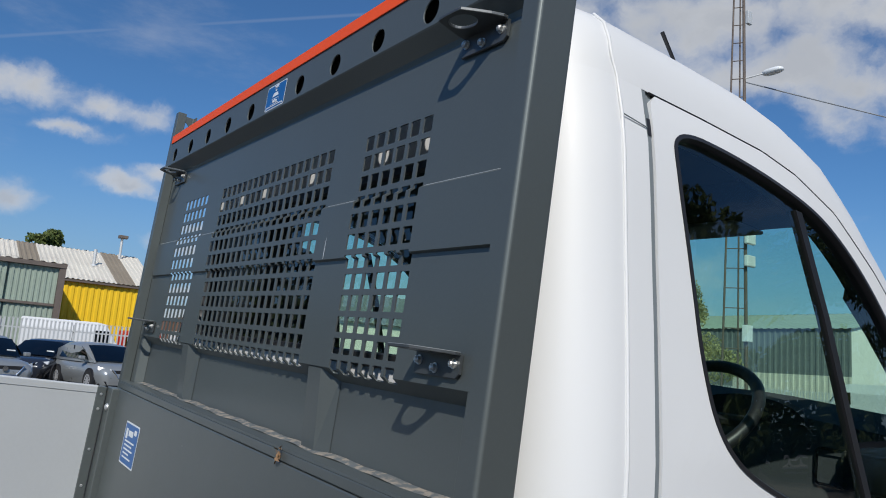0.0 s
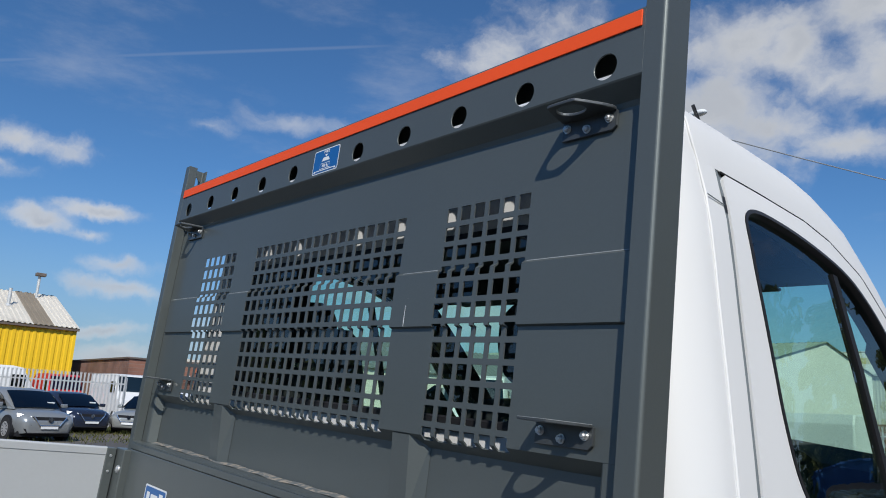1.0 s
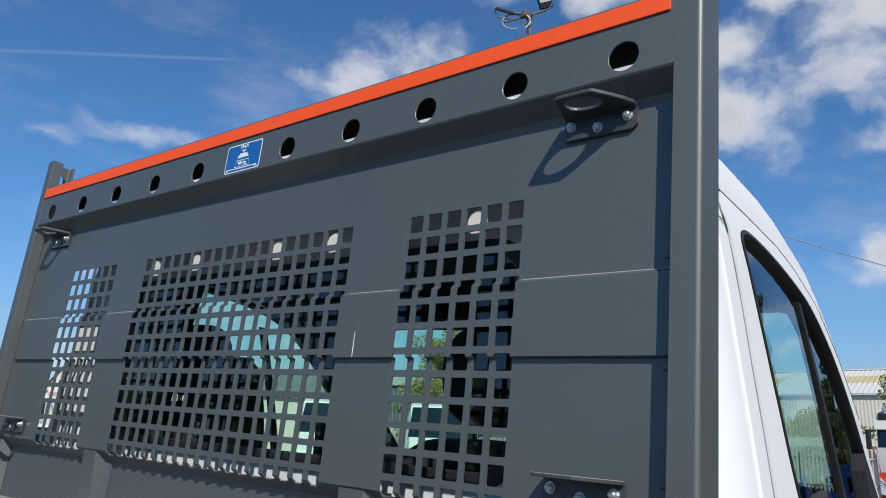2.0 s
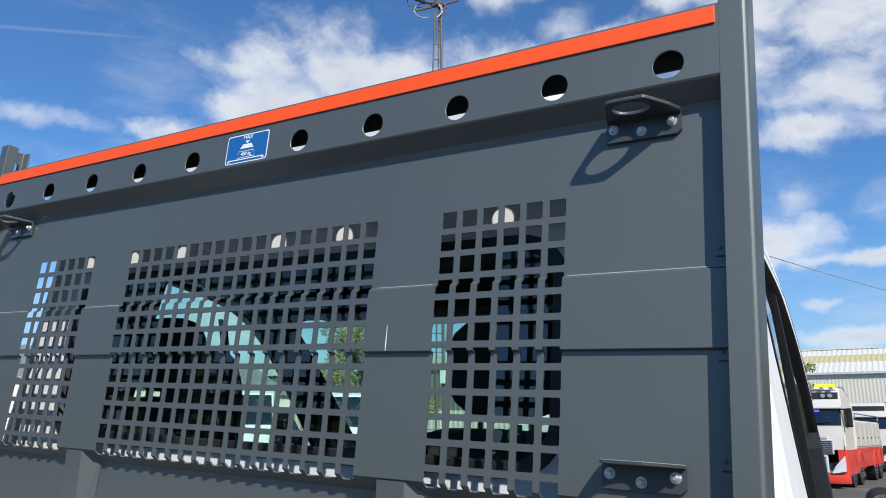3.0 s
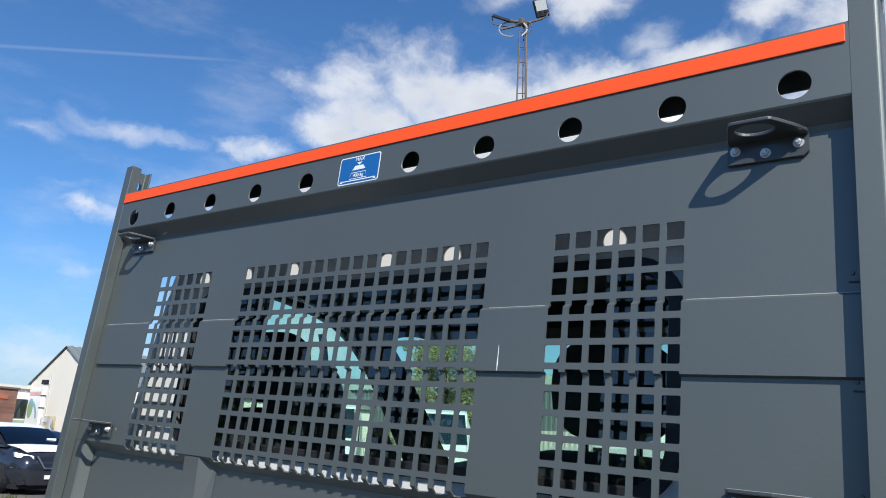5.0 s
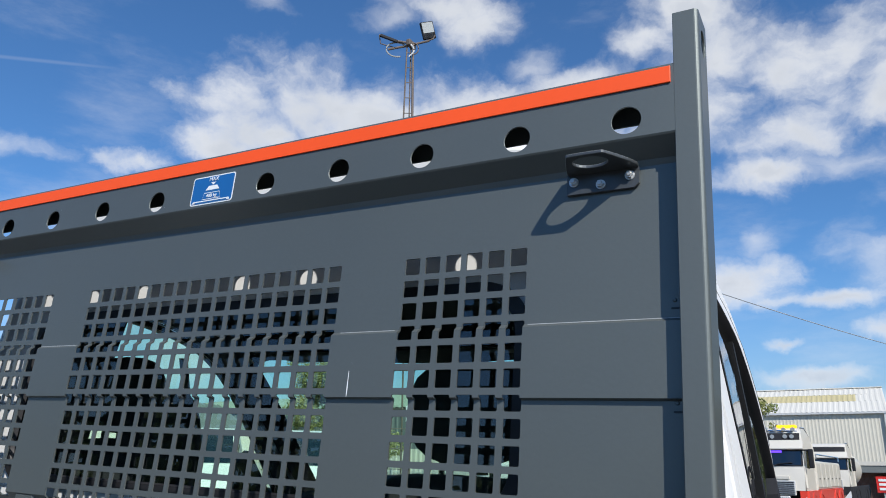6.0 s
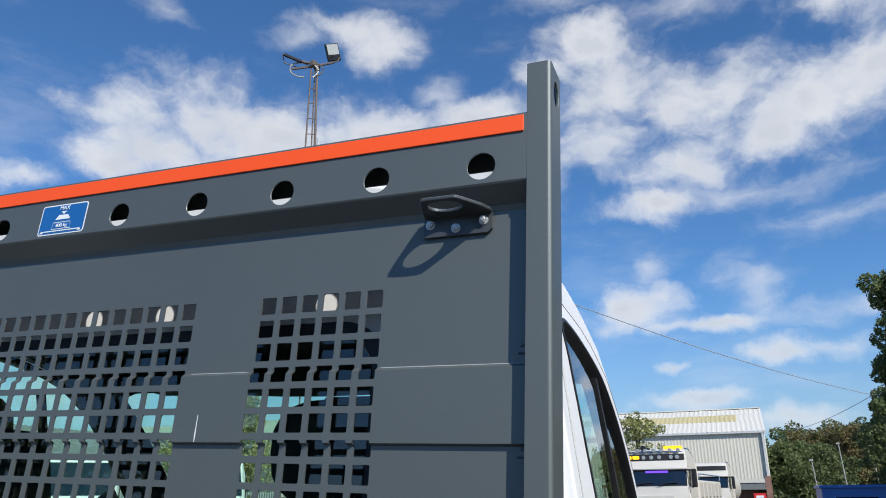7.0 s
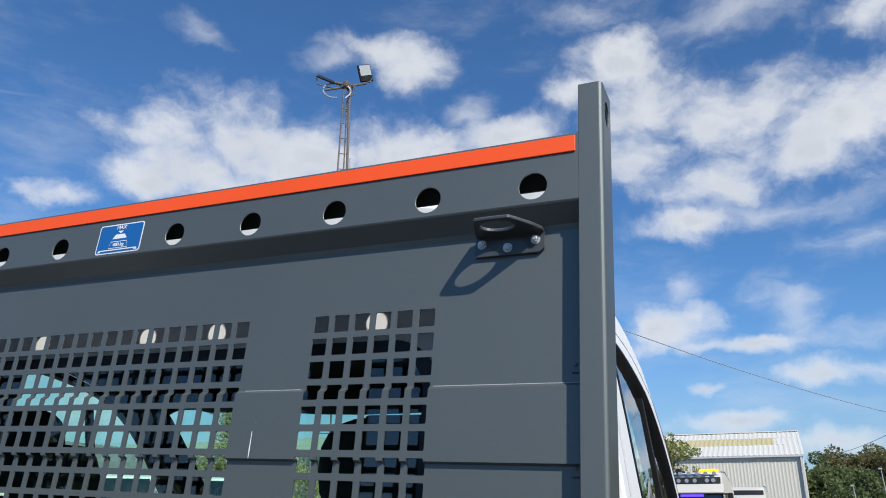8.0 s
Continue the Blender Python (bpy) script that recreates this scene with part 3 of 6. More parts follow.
for side in (-1, 1):
    flange = [[(MID + side * x, y, z) for x, y in ((0.914, P_FOOT - 0.001), (0.924, P_TOP + 0.002), (0.928, P_TOP - 0.0008), (0.9735, P_TOP - 0.0008), (0.9735, P_FOOT - 0.001))] for z in (1.3945, 1.5515)]
    part("edge_flange", loft(flange), GREY, truck)
ledge = loft([[(x, y, z) for y, z in ((-0.002, 1.387), (-0.0015, 1.3915), (0.002, 1.3932), (0.0578, 1.3942), (0.0578, 1.387))] for x in np.linspace(MID - 0.972, MID + 0.972, 12)])
part("ledge", ledge, GREY, truck, "narrow grey ledge", 30)
part("dirt_line", loft([[(x, y, z + 0.0012 * math.sin(37 * x)) for y, z in ((0.036 + 0.004 * math.sin(23 * x), 1.3946), (0.046, 1.3975), (0.0575, 1.3992), (0.0575, 1.3940))] for x in np.linspace(MID - 0.91, MID + 0.91, 60)]), LEDGE, truck, "line of dry brown dirt", 40)
part("lower_board", box((MID - 0.972, -0.0035, 0.93), (MID + 0.972, 0.03, 1.366), 0.003), GREY, truck, "plain anthracite lower board")
part("lower_board", box((MID - 0.972, -0.0030, 1.3675), (MID + 0.972, 0.03, 1.3865), 0.002), GREY, truck)
tuft = bmesh.new()
for k in range(14):
    c = Vector((0.425 + random.uniform(-0.012, 0.012), -0.006 - random.uniform(0, 0.006), 1.383 + random.uniform(-0.022, 0.012)))
    q = Euler([random.uniform(0, 6) for _ in range(3)]).to_matrix()
    vs = [tuft.verts.new(c + q @ Vector(p)) for p in ((-0.006, 0, 0), (0, 0.004, 0.002), (0.007, 0, 0), (0, -0.004, -0.001))]
    tuft.faces.new(vs)
part("leaf_debris", tuft, BROWNLEAF, truck, "shred of dry brown leaf")
part("scratch", loft([[(0.4085 + dx, 0.0195, z) for dx in (-w, w)] for z, dx, w in ((1.760, 0, 0.0006), (1.772, 0, 0.0012), (1.785, 0, 0.0008), (1.804, 0, 0.0005))], closed=False), PAPER, truck, "short white scratch")


# stickers
def load_sticker():
    base = part("load_sticker", flat_plate(rounded_rect(-0.047, 0.075, 2.160, 2.2255, 0.006), [], lambda u, v: Vector((u, -0.0017, v))), PAPER, truck, "blue load sticker with white signs")
    part("field", flat_plate(rounded_rect(-0.0445, 0.0725, 2.1625, 2.223, 0.005), [], lambda u, v: Vector((u, -0.0021, v))), BLUE, base)
    face = Matrix.Rotation(radians(90), 4, "X")
    words("lettering", "MAX", 0.0125, Matrix.Translation((0.014, -0.0026, 2.2165)) @ face, PAPER, base)
    words("lettering", "400 kg", 0.0115, Matrix.Translation((0.014, -0.0026, 2.1785)) @ face, PAPER, base)
    lay = lambda u, v: Vector((u, -0.0025, v))
    part("symbol", flat_plate([(0.006, 2.2095), (0.022, 2.2095), (0.014, 2.2035)], [], lay), PAPER, base)
    part("symbol", flat_plate([(-0.006, 2.192), (0.034, 2.192), (0.026, 2.202), (0.002, 2.202)], [], lay), PAPER, base)
    part("symbol", band([(-0.012, 2.171), (0.040, 2.171), (0.036, 2.1865), (-0.008, 2.1865)], 0.0014, lay), PAPER, base)
    part("symbol", flat_plate([(-0.036, 2.1665), (0.064, 2.1665), (0.064, 2.1688), (-0.036, 2.1688)], [], lay), PAPER, base)
    for u in (-0.036, 0.064):
        part("symbol", flat_plate([(u - 0.005, 2.1640), (u + 0.005, 2.1640), (u, 2.1700)], [], lay), PAPER, base)


load_sticker()
low = part("notice_sticker", flat_plate(rounded_rect(-0.762, -0.588, 1.158, 1.285, 0.006), [], lambda u, v: Vector((u, -0.0042, v))), PAPER, truck, "blue notice sticker with white bars")
part("field", flat_plate(rounded_rect(-0.756, -0.594, 1.163, 1.280, 0.005), [], lambda u, v: Vector((u, -0.0048, v))), BLUE, low)
for k, (u0, u1, v0, v1) in enumerate(((-0.74, -0.715, 1.235, 1.265), (-0.705, -0.65, 1.245, 1.262), (-0.64, -0.61, 1.255, 1.27), (-0.735, -0.62, 1.226, 1.231), (-0.735, -0.64, 1.214, 1.219), (-0.735, -0.625, 1.202, 1.207), (-0.735, -0.66, 1.190, 1.195), (-0.735, -0.63, 1.178, 1.183))):
    part("bar", flat_plate([(u0, v0), (u1, v0), (u1, v1), (u0, v1)], [], lambda u, v: Vector((u, -0.0053, v))), PAPER, low)

# aluminium dropside with its end channel, hinge plate and bolt
side_rings = []
for y in (-3.2, -0.058):
    side_rings.append([(x, y, z) for x, z in ((-1.050, 0.96), (-1.026, 0.96), (-1.026, 1.335), (-1.0235, 1.338), (-1.0235, 1.358), (-1.027, 1.362), (-1.046, 1.362), (-1.050, 1.358))])
board = part("side_board", loft(side_rings), ALU, truck, "plain aluminium dropside board", 30)
part("end_channel", box((-1.0535, -0.060, 0.955), (-1.019, -0.030, 1.3605), 0.002), GREY, board)
for z in (1.335, 1.285, 1.15, 1.03):
    part("rivet", cyl((-1.019, -0.045, z), (-1.0165, -0.045, z), 0.005, 0.0035, 10), ZINC, board)
part("hinge_plate", box((-1.040, -0.026, 0.95), (-0.955, 0.02, 1.3625), 0.003), GREY, truck)
part("coach_bolt", add_cyl(cyl((-0.980, -0.026, 1.298), (-0.980, -0.030, 1.298), 0.013, 0.012, 20), (-0.980, -0.030, 1.298), (-0.980, -0.034, 1.298), 0.0115, 0.006, 20), ZINC, truck, "domed zinc coach bolt")
part("deck", box((-1.02, -3.2, 0.88), (1.02, -0.004, 0.955)), DECK, truck, "dark anti-slip load deck")
for x in (-0.44, 0.44):
    part("chassis_rail", box((x - 0.06, -3.1, 0.55), (x + 0.06, 2.3, 0.82)), TRIM, truck)
for x in (-0.88, 0.88):
    for y in (1.75, -1.9):
        w = part("wheel", cyl((x - 0.11, y, 0.30), (x + 0.11, y, 0.30), 0.345, n=32), TYRE, truck)
        part("rim", cyl((x - 0.115, y, 0.30), (x + 0.115, y, 0.30), 0.2, n=24), STEEL, w)


# ---- the truck: cab ----
BACK = 0.133


def side_x(y, z):
    """Half width of the cab: widest at the door pillar, drawn in towards the windscreen."""
    rear = float(np.interp(z, [0.4, 1.3, 1.5, 1.72, 1.8, 1.9, 1.97, 2.03, 2.08, 2.11, 2.2], [1.03, 1.03, 1.015, 0.983, 0.970, 0.955, 0.944, 0.932, 0.919, 0.908, 0.889]))
    front = float(np.interp(z, [0.4, 1.3, 1.5, 1.8, 2.03, 2.11, 2.2], [0.995, 0.995, 0.980, 0.950, 0.924, 0.907, 0.889]))
    t = min(1.0, max(0.0, (y - 0.42) / 0.58))
    return rear + (front - rear) * t * t * (3 - 2 * t) - 0.10 * max(0.0, y - 1.0) ** 2


def cant(y):
    """Height of the door's upper edge along the cab."""
    return float(np.interp(y, [0.1, 0.5, 0.7, 0.82, 0.96, 1.13, 1.27, 1.6, 1.95], [2.112, 2.112, 2.108, 2.090, 2.043, 1.942, 1.842, 1.56, 1.27]))


def roof_section(y, inset=0.0):
    """Half a cross-section of the roof from the door's edge to the middle."""
    t, f = cant(y), float(np.interp(y, [1.0, 1.95], [1.0, 0.45]))
    xs = side_x(y, t)
    if y < 0.26:
        xs = xs - 0.12 + math.sqrt(max(0.0, 0.12 ** 2 - (0.26 - y) ** 2))
    dip = 0.03 * max(0.0, (0.24 - y) / 0.1) ** 2 if y < 0.24 else 0.0
    rel = [(0.0, 0.0), (0.006, 0.033), (0.017, 0.071), (0.034, 0.105), (0.062, 0.130), (0.10, 0.147), (0.20, 0.168), (0.45, 0.190), (0.70, 0.200)]
    out = [(xs - a - inset * 0.8, y, t + (b - dip * (b / 0.2)) * f - inset * (b / 0.2)) for a, b in rel]
    return out + [(0.0, y, t + (0.204 - dip) * f - inset)]


STATIONS = [BACK, 0.155, 0.18, 0.22, 0.26, 0.34, 0.45, 0.58, 0.70, 0.80, 0.88, 0.96, 1.04, 1.10]
SCREEN = [1.10, 1.2, 1.3, 1.45, 1.6, 1.75, 1.95]


def both_sides(half):
    return [(-x, y, z) for x, y, z in half] + [(x, y, z) for x, y, z in half[-2::-1]]


solid(part("cab_roof", loft([both_sides(roof_section(y)) for y in STATIONS], closed=False), WHITE, truck, "white painted cab roof", 60), 0.002, -1)
part("headlining", loft([both_sides(roof_section(y, 0.03)) for y in STATIONS[1:]], closed=False), LINER, truck, "grey headlining", 60)
pane = [both_sides(roof_section(y)[4:]) for y in SCREEN]
screen = part("windscreen", loft(pane, closed=False), GLASS, truck, "tinted windscreen", 60)
screen.visible_shadow = False
for side in (-1, 1):
    strip = [[(side * x, yy, z) for x, yy, z in roof_section(y)[:5]] for y in SCREEN]
    solid(part("windscreen_pillar", loft(strip, closed=False), WHITE, truck, "", 60), 0.03, -1)
    inner = [[(side * (roof_section(y, 0.045)[0][0] - 0.012), y, cant(y) - (0.085 if side > 0 else 0.015))] + [(side * x, yy, z) for x, yy, z in roof_section(y, 0.045)[:5]] for y in SCREEN]
    part("pillar_trim", loft(inner, closed=False), TRIM, truck, "", 60)
part("roof_header", loft([both_sides([(x * 0.99, y, z - 0.012) for x, y, z in roof_section(y)[3:]]) for y in (1.03, 1.14)], closed=False), TRIM, truck, "", 60)

# rear corner and door pillar
for side in (-1, 1):
    rows = []
    for z in np.linspace(0.75, 2.112, 14):
        xs = side_x(0.3, z)
        pts = [(xs - 0.12 + 0.12 * math.sin(radians(a)), 0.26 - 0.12 * math.cos(radians(a))) for a in range(0, 91, 10)]
        pts += [(xs, 0.30), (xs, 0.333)]
        rows.append([(side * x, y, z) for x, y in pts])
    solid(part("door_pillar", loft(rows, closed=False), WHITE, truck, "white painted rear cab corner", 60), 0.004, -1)
    bead = [(side * (side_x(0.3, z) + 0.0008), 0.269, z) for z in np.linspace(0.8, 2.112, 20)]
    bead += [(side * (x + 0.0006), y - 0.001, z + 0.0008) for x, y, z in [(p[0], 0.258, p[2]) for p in roof_section(0.258)[1:5]]]
    part("seam", add_tube(bmesh.new(), bead, 0.0032), WHITE, truck, "", 60)
    post_trim = [[(side * (side_x(0.4, z) - d), y, z) for y, d in ((0.17, 0.058), (0.455, 0.058), (0.495, 0.075), (0.495, 0.10), (0.17, 0.12))] for z in np.linspace(0.8, 2.10, 8)]
    part("pillar_trim", loft(post_trim), TRIM, truck, "dark door pillar trim", 40)
    joint = [(side * (side_x(0.3, 2.036) + 0.0006), y, 2.041 - 0.09 * (y - 0.27)) for y in (0.272, 0.30, 0.332)]
    part("panel_joint", add_tube(bmesh.new(), joint, 0.0011, 6), SEAM, truck)
    gapline = [[(side * (side_x(0.35, z) - d), 0.3325 + w, z) for w, d in ((0.0, 0.0015), (0.0115, 0.0015), (0.0125, 0.006), (0.03, 0.006))] for z in np.linspace(0.8, 2.113, 26)]
    part("door_gap", loft(gapline, closed=False), SEAM, truck)
    drip = [(side * (side_x(y, cant(y)) + 0.0012), y, cant(y) - 0.0018) for y in np.linspace(0.352, 1.30, 40)]
    part("door_top_gap", add_tube(bmesh.new(), drip, 0.0020, 6), TRIM, truck)
    rubber = [[(side * (side_x(0.35, z) - d), 0.333 + w, z) for w, d in ((0.002, 0.0012), (0.011, 0.0008), (0.0145, 0.003))] for z in np.linspace(2.022, 2.055, 4)]
    part("corner_rubber", loft(rubber, closed=False), RUBBER, truck)

# rear wall with its wide window
top_edge = [(x, z) for x, _, z in roof_section(BACK)]
wall = [(-x, z) for x, z in top_edge] + [(x, z) for x, z in top_edge[-2::-1]]
wall += [(side_x(0.3, z) - 0.12, z) for z in (1.9, 1.6, 1.3, 0.75)] + [(-(side_x(0.3, z) - 0.12), z) for z in (0.75, 1.3, 1.6, 1.9)]
REAR_WINDOW = rounded_rect(-0.685, 0.685, 1.576, 1.972, 0.085, 8)
solid(part("rear_wall", flat_plate(wall, [REAR_WINDOW], lambda u, v: Vector((u, BACK, v))), WHITE, truck, "white painted rear cab wall"), 0.004, 1)
inside = offset_loop(wall, 0.03)
part("rear_wall_trim", flat_plate(inside, [offset_loop(REAR_WINDOW, -0.012)], lambda u, v: Vector((u, BACK + 0.03, v))), TRIM, truck)
rubber_ring = [[(u, BACK + d, v) for u, v in offset_loop(REAR_WINDOW, e)] for d, e in ((0.0, -0.012), (-0.007, -0.010), (-0.008, 0.014), (0.001, 0.018))]
part("window_seal", add_loft(bmesh.new(), rubber_ring, closed=True, cap=False), RUBBER, truck, "black rubber window seal", 50)
rear_glass = part("rear_window", flat_plate(offset_loop(REAR_WINDOW, 0.006), [], lambda u, v: Vector((u, BACK + 0.002, v))), GLASS, truck, "tinted rear window")
rear_glass.visible_shadow = False

# doors
WINDOW = soften([(0.402, 1.97), (0.400, 2.062), (0.60, 2.064), (0.81, 2.040), (0.95, 2.002), (1.108, 1.903), (1.30, 1.728), (1.52, 1.50),
                 (1.62, 1.385), (1.30, 1.375), (0.90, 1.395), (0.60, 1.462), (0.490, 1.53), (0.446, 1.66), (0.430, 1.80)], 3)
FAR_WINDOW = soften([(0.402, 1.97), (0.400, 2.088), (0.60, 2.094), (0.81, 2.074), (0.95, 2.032), (1.108, 1.932), (1.30, 1.744), (1.52, 1.51),
                     (1.62, 1.385), (1.30, 1.375), (0.90, 1.395), (0.60, 1.462), (0.490, 1.53), (0.446, 1.66), (0.430, 1.80)], 3)
DOOR = [(0.347, z) for z in (0.6, 1.0, 1.4, 1.8, 2.07)] + [(0.352, 2.094), (0.366, cant(0.366) - 0.004)]
DOOR += [(y, cant(y) - 0.004) for y in (0.5, 0.6, 0.7, 0.76, 0.82, 0.89, 0.96, 1.04, 1.13, 1.2, 1.27, 1.43, 1.6, 1.72)] + [(1.72, 0.6)]
CUTS_Y, CUTS_Z = [0.40 + 0.06 * k for k in range(22)], [0.9, 1.2, 1.3, 1.4, 1.5, 1.6, 1.7, 1.8, 1.9, 1.97, 2.03, 2.07]
for side in (-1, 1):
    lay = lambda d: (lambda y, z: Vector((side * (side_x(y, z) + d), y, z)))
    opening = WINDOW if side > 0 else FAR_WINDOW
    door = solid(part("door", curved_plate(DOOR, [opening], lay(0.002), CUTS_Y, CUTS_Z), WHITE, truck, "white cab door", 60), 0.012, -1)
    lining = curved_plate(offset_loop(DOOR[:], 0.012), [offset_loop(opening, 0.008)], lay(-0.05 if side > 0 else -0.03), CUTS_Y, CUTS_Z)
    part("door_trim", lining, TRIM, door, "dark door trim", 60)
    reveal = bmesh.new()
    add_loft(reveal, [[lay(d)(y, z) for y, z in offset_loop(opening, e)] for d, e in ((0.004, -0.001), (0.005, 0.007), (-0.004, 0.012), (-0.045 if side > 0 else -0.026, 0.009))], closed=True, cap=False)
    bmesh.ops.remove_doubles(reveal, verts=reveal.verts, dist=1e-5)
    part("window_seal", reveal, RUBBER, door, "black window rubber", 50)
    pane = part("door_window", curved_plate(offset_loop(opening, 0.010), [], lay(-0.010), CUTS_Y, CUTS_Z), GLASS, door, "tinted door window", 60)
    pane.visible_shadow = False
    bar = [[lay(d)(y + e, z) for y, z in ((0.826, 2.010), (0.92, 1.80), (1.03, 1.52), (1.085, 1.40))] for d, e in ((-0.004, -0.012), (-0.004, 0.012), (-0.022, 0.012), (-0.022, -0.012))]
    part("window_divider", loft([[r[k] for r in bar] for k in range(4)]), RUBBER, door)
    part("door_handle", box((side * 0.99 - 0.012, 0.62, 1.17), (side * 0.99 + 0.012, 0.80, 1.21), 0.01), RUBBER, door)
    sail = flat_plate(soften([(1.20, 1.80), (1.50, 1.52), (1.64, 1.345), (1.28, 1.345)], 1), [], lambda y, z: Vector((side * (side_x(y, z) + 0.006 + 0.05 * max(0.0, 1.7 - z)), y, z)))
    solid(part("mirror_base", sail, TRIM, door, "black plastic mirror base"), 0.03, -1)
    mirror = part("door_mirror", box((side * 1.13 - 0.09, 1.50, 1.32), (side * 1.13 + 0.09, 1.60, 1.60), 0.035, 3), TRIM, door, "black mirror housing", 40)
    part("mirror_arm", box((side * 1.0 - 0.07, 1.50, 1.335), (side * 1.0 + 0.07, 1.585, 1.40), 0.015), TRIM, mirror)
    part("mirror_glass", flat_plate(rounded_rect(-0.075, 0.075, -0.12, 0.12, 0.03), [], lambda u, v: Vector((side * 1.13 + u, 1.498, 1.46 + v))), CHROME, mirror)

# bonnet and nose below the windscreen
nose = []
for y, z, w in ((1.93, 1.44, 0.86), (2.15, 1.30, 0.88), (2.38, 1.15, 0.86), (2.50, 0.95, 0.82), (2.54, 0.6, 0.80)):
    nose.append([(x, y - 0.10 * (x / w) ** 2, z - 0.06 * (x / w) ** 2) for x in np.linspace(-w, w, 13)])
part("bonnet", loft(nose, closed=False), WHITE, truck, "white bonnet", 60)
for side in (-1, 1):
    part("wing", box((side * 0.93 - 0.04, 1.72, 0.55), (side * 0.93 + 0.04, 2.45, 1.24), 0.03), WHITE, truck)
part("cab_floor", box((-0.93, 0.15, 0.72), (0.93, 2.3, 0.78)), TRIM, truck)

# dashboard, wheel, seats, mirror
lift = lambda x: 0.026 * min(1.0, max(0.0, (0.30 - x) / 0.25)) - 0.22 * max(0.0, -x - 0.42) - 0.08 * max(0.0, x - 0.5)
dash = [[(x, y, z + lift(x)) for y, z in ((1.97, 1.22), (1.80, 1.41), (1.66, 1.565), (1.58, 1.645), (1.50, 1.662), (1.44, 1.61), (1.42, 1.38), (1.44, 1.1), (1.55, 0.85), (1.97, 0.85))] for x in np.linspace(-0.90, 0.90, 21)]
board = part("dashboard", loft(dash), DASH, truck, "dark grey dashboard", 40)
part("instrument_hood", loft([[(0.45 + 0.19 * c, y, 1.575 + h * s) for c, s in [(math.cos(radians(a)), math.sin(radians(a))) for a in range(0, 181, 20)]] for y, h in ((1.42, 0.07), (1.62, 0.09), (1.74, 0.03))]), TRIM, board, "", 40)
part("display", box((-0.11, 1.425, 1.42), (0.14, 1.45, 1.57), 0.012), GLASS_FAR, board, "dark centre screen")
part("gear_console", box((0.02, 1.30, 1.05), (0.22, 1.45, 1.30), 0.03), TRIM, board)
for x in (0.74, 0.16):
    part("vent_frame", band(rounded_rect(x - 0.07, x + 0.07, 1.43, 1.53, 0.015), 0.008, lambda u, v: Vector((u, 1.418, v))), CHROME, board, "bright vent frame")
for x in (-0.78, 0.0, 0.80):
    part("air_vent", box((x - 0.06, 1.405, 1.43), (x + 0.06, 1.43, 1.53), 0.012), RUBBER, board)
tilt = Matrix.Translation((0.45, 1.15, 1.57)) @ Matrix.Rotation(radians(46), 4, "X")
rim = [tilt @ Vector((0.195 * math.cos(2 * math.pi * k / 40), 0.195 * math.sin(2 * math.pi * k / 40), 0)) for k in range(40)]
steer = part("steering_wheel", add_tube(bmesh.new(), rim, 0.017, 10, closed=True), RUBBER, truck, "black steering wheel", 60)
hub = bmesh.new()
add_cyl(hub, tilt @ Vector((0, 0, -0.05)), tilt @ Vector((0, 0, 0.012)), 0.075, 0.06, 20)
for a in (0, 180, 270):
    add_tube(hub, [tilt @ Vector((r * math.cos(radians(a)), r * math.sin(radians(a)), -0.008)) for r in (0.05, 0.12, 0.19)], 0.016)
part("hub", hub, TRIM, steer, "", 40)


def soft_block(bm, centre, size, power=3.2, lean=0.0, n=16, m=10):
    """A cushion: a rounded block."""
    rings = []
    for j in range(m + 1):
        b = -math.pi / 2 + math.pi * j / m
        cb, sb = abs(math.cos(b)) ** (2 / power), math.copysign(abs(math.sin(b)) ** (2 / power), math.sin(b))
        ring = []
        for k in range(n):
            a = 2 * math.pi * k / n
            ca, sa = math.copysign(abs(math.cos(a)) ** (2 / power), math.cos(a)), math.copysign(abs(math.sin(a)) ** (2 / power), math.sin(a))
            p = Vector((size[0] / 2 * max(cb, 0.02) * ca, size[1] / 2 * max(cb, 0.02) * sa, size[2] / 2 * sb))
            p = Matrix.Rotation(radians(lean), 3, "X") @ p
            ring.append(p + Vector(centre))
        rings.append(ring)
    add_loft(bm, rings)
    return bm


def seat(x, width, rest, wide, tall, top=1.61):
    back = part("seat", soft_block(bmesh.new(), (x, 0.46, top - 0.38), (width, 0.17, 0.76), 4.5, 10), FABRIC, truck, "black cloth cab seat", 60)
    part("cushion", soft_block(bmesh.new(), (x, 0.75, 0.98), (width, 0.56, 0.18), 3.6), FABRIC, back, "", 60)
    if rest is None:
        return
    part("headrest", soft_block(bmesh.new(), (x, 0.420, rest), (wide, 0.11, tall), 2.7, 8), FABRIC, back, "rounded black headrest", 60)
    for d in (-0.06, 0.06):
        part("headrest_post", cyl((x + d, 0.44, 1.50), (x + d, 0.425, rest - tall * 0.4), 0.007), CHROME, back)


seat(0.440, 0.50, 1.786, 0.285, 0.222, 1.662)
seat(-0.490, 0.21, None, 0.0, 0.0, 1.838)
seat(-0.67, 0.46, 1.822, 0.30, 0.215, 1.705)
part("overhead_shelf", loft([[(x, y, z + 0.024 * min(1.0, (x / 0.5) ** 2)) for y, z in ((0.98, 2.13), (0.98, 2.05), (1.10, 2.030), (1.17, 2.050), (1.14, 2.13))] for x in np.linspace(-0.8, 0.8, 11)]), TRIM, truck, "dark overhead shelf", 30)
part("interior_mirror", box((-0.06, 1.20, 1.965), (0.21, 1.235, 2.05), 0.012), RUBBER, truck)
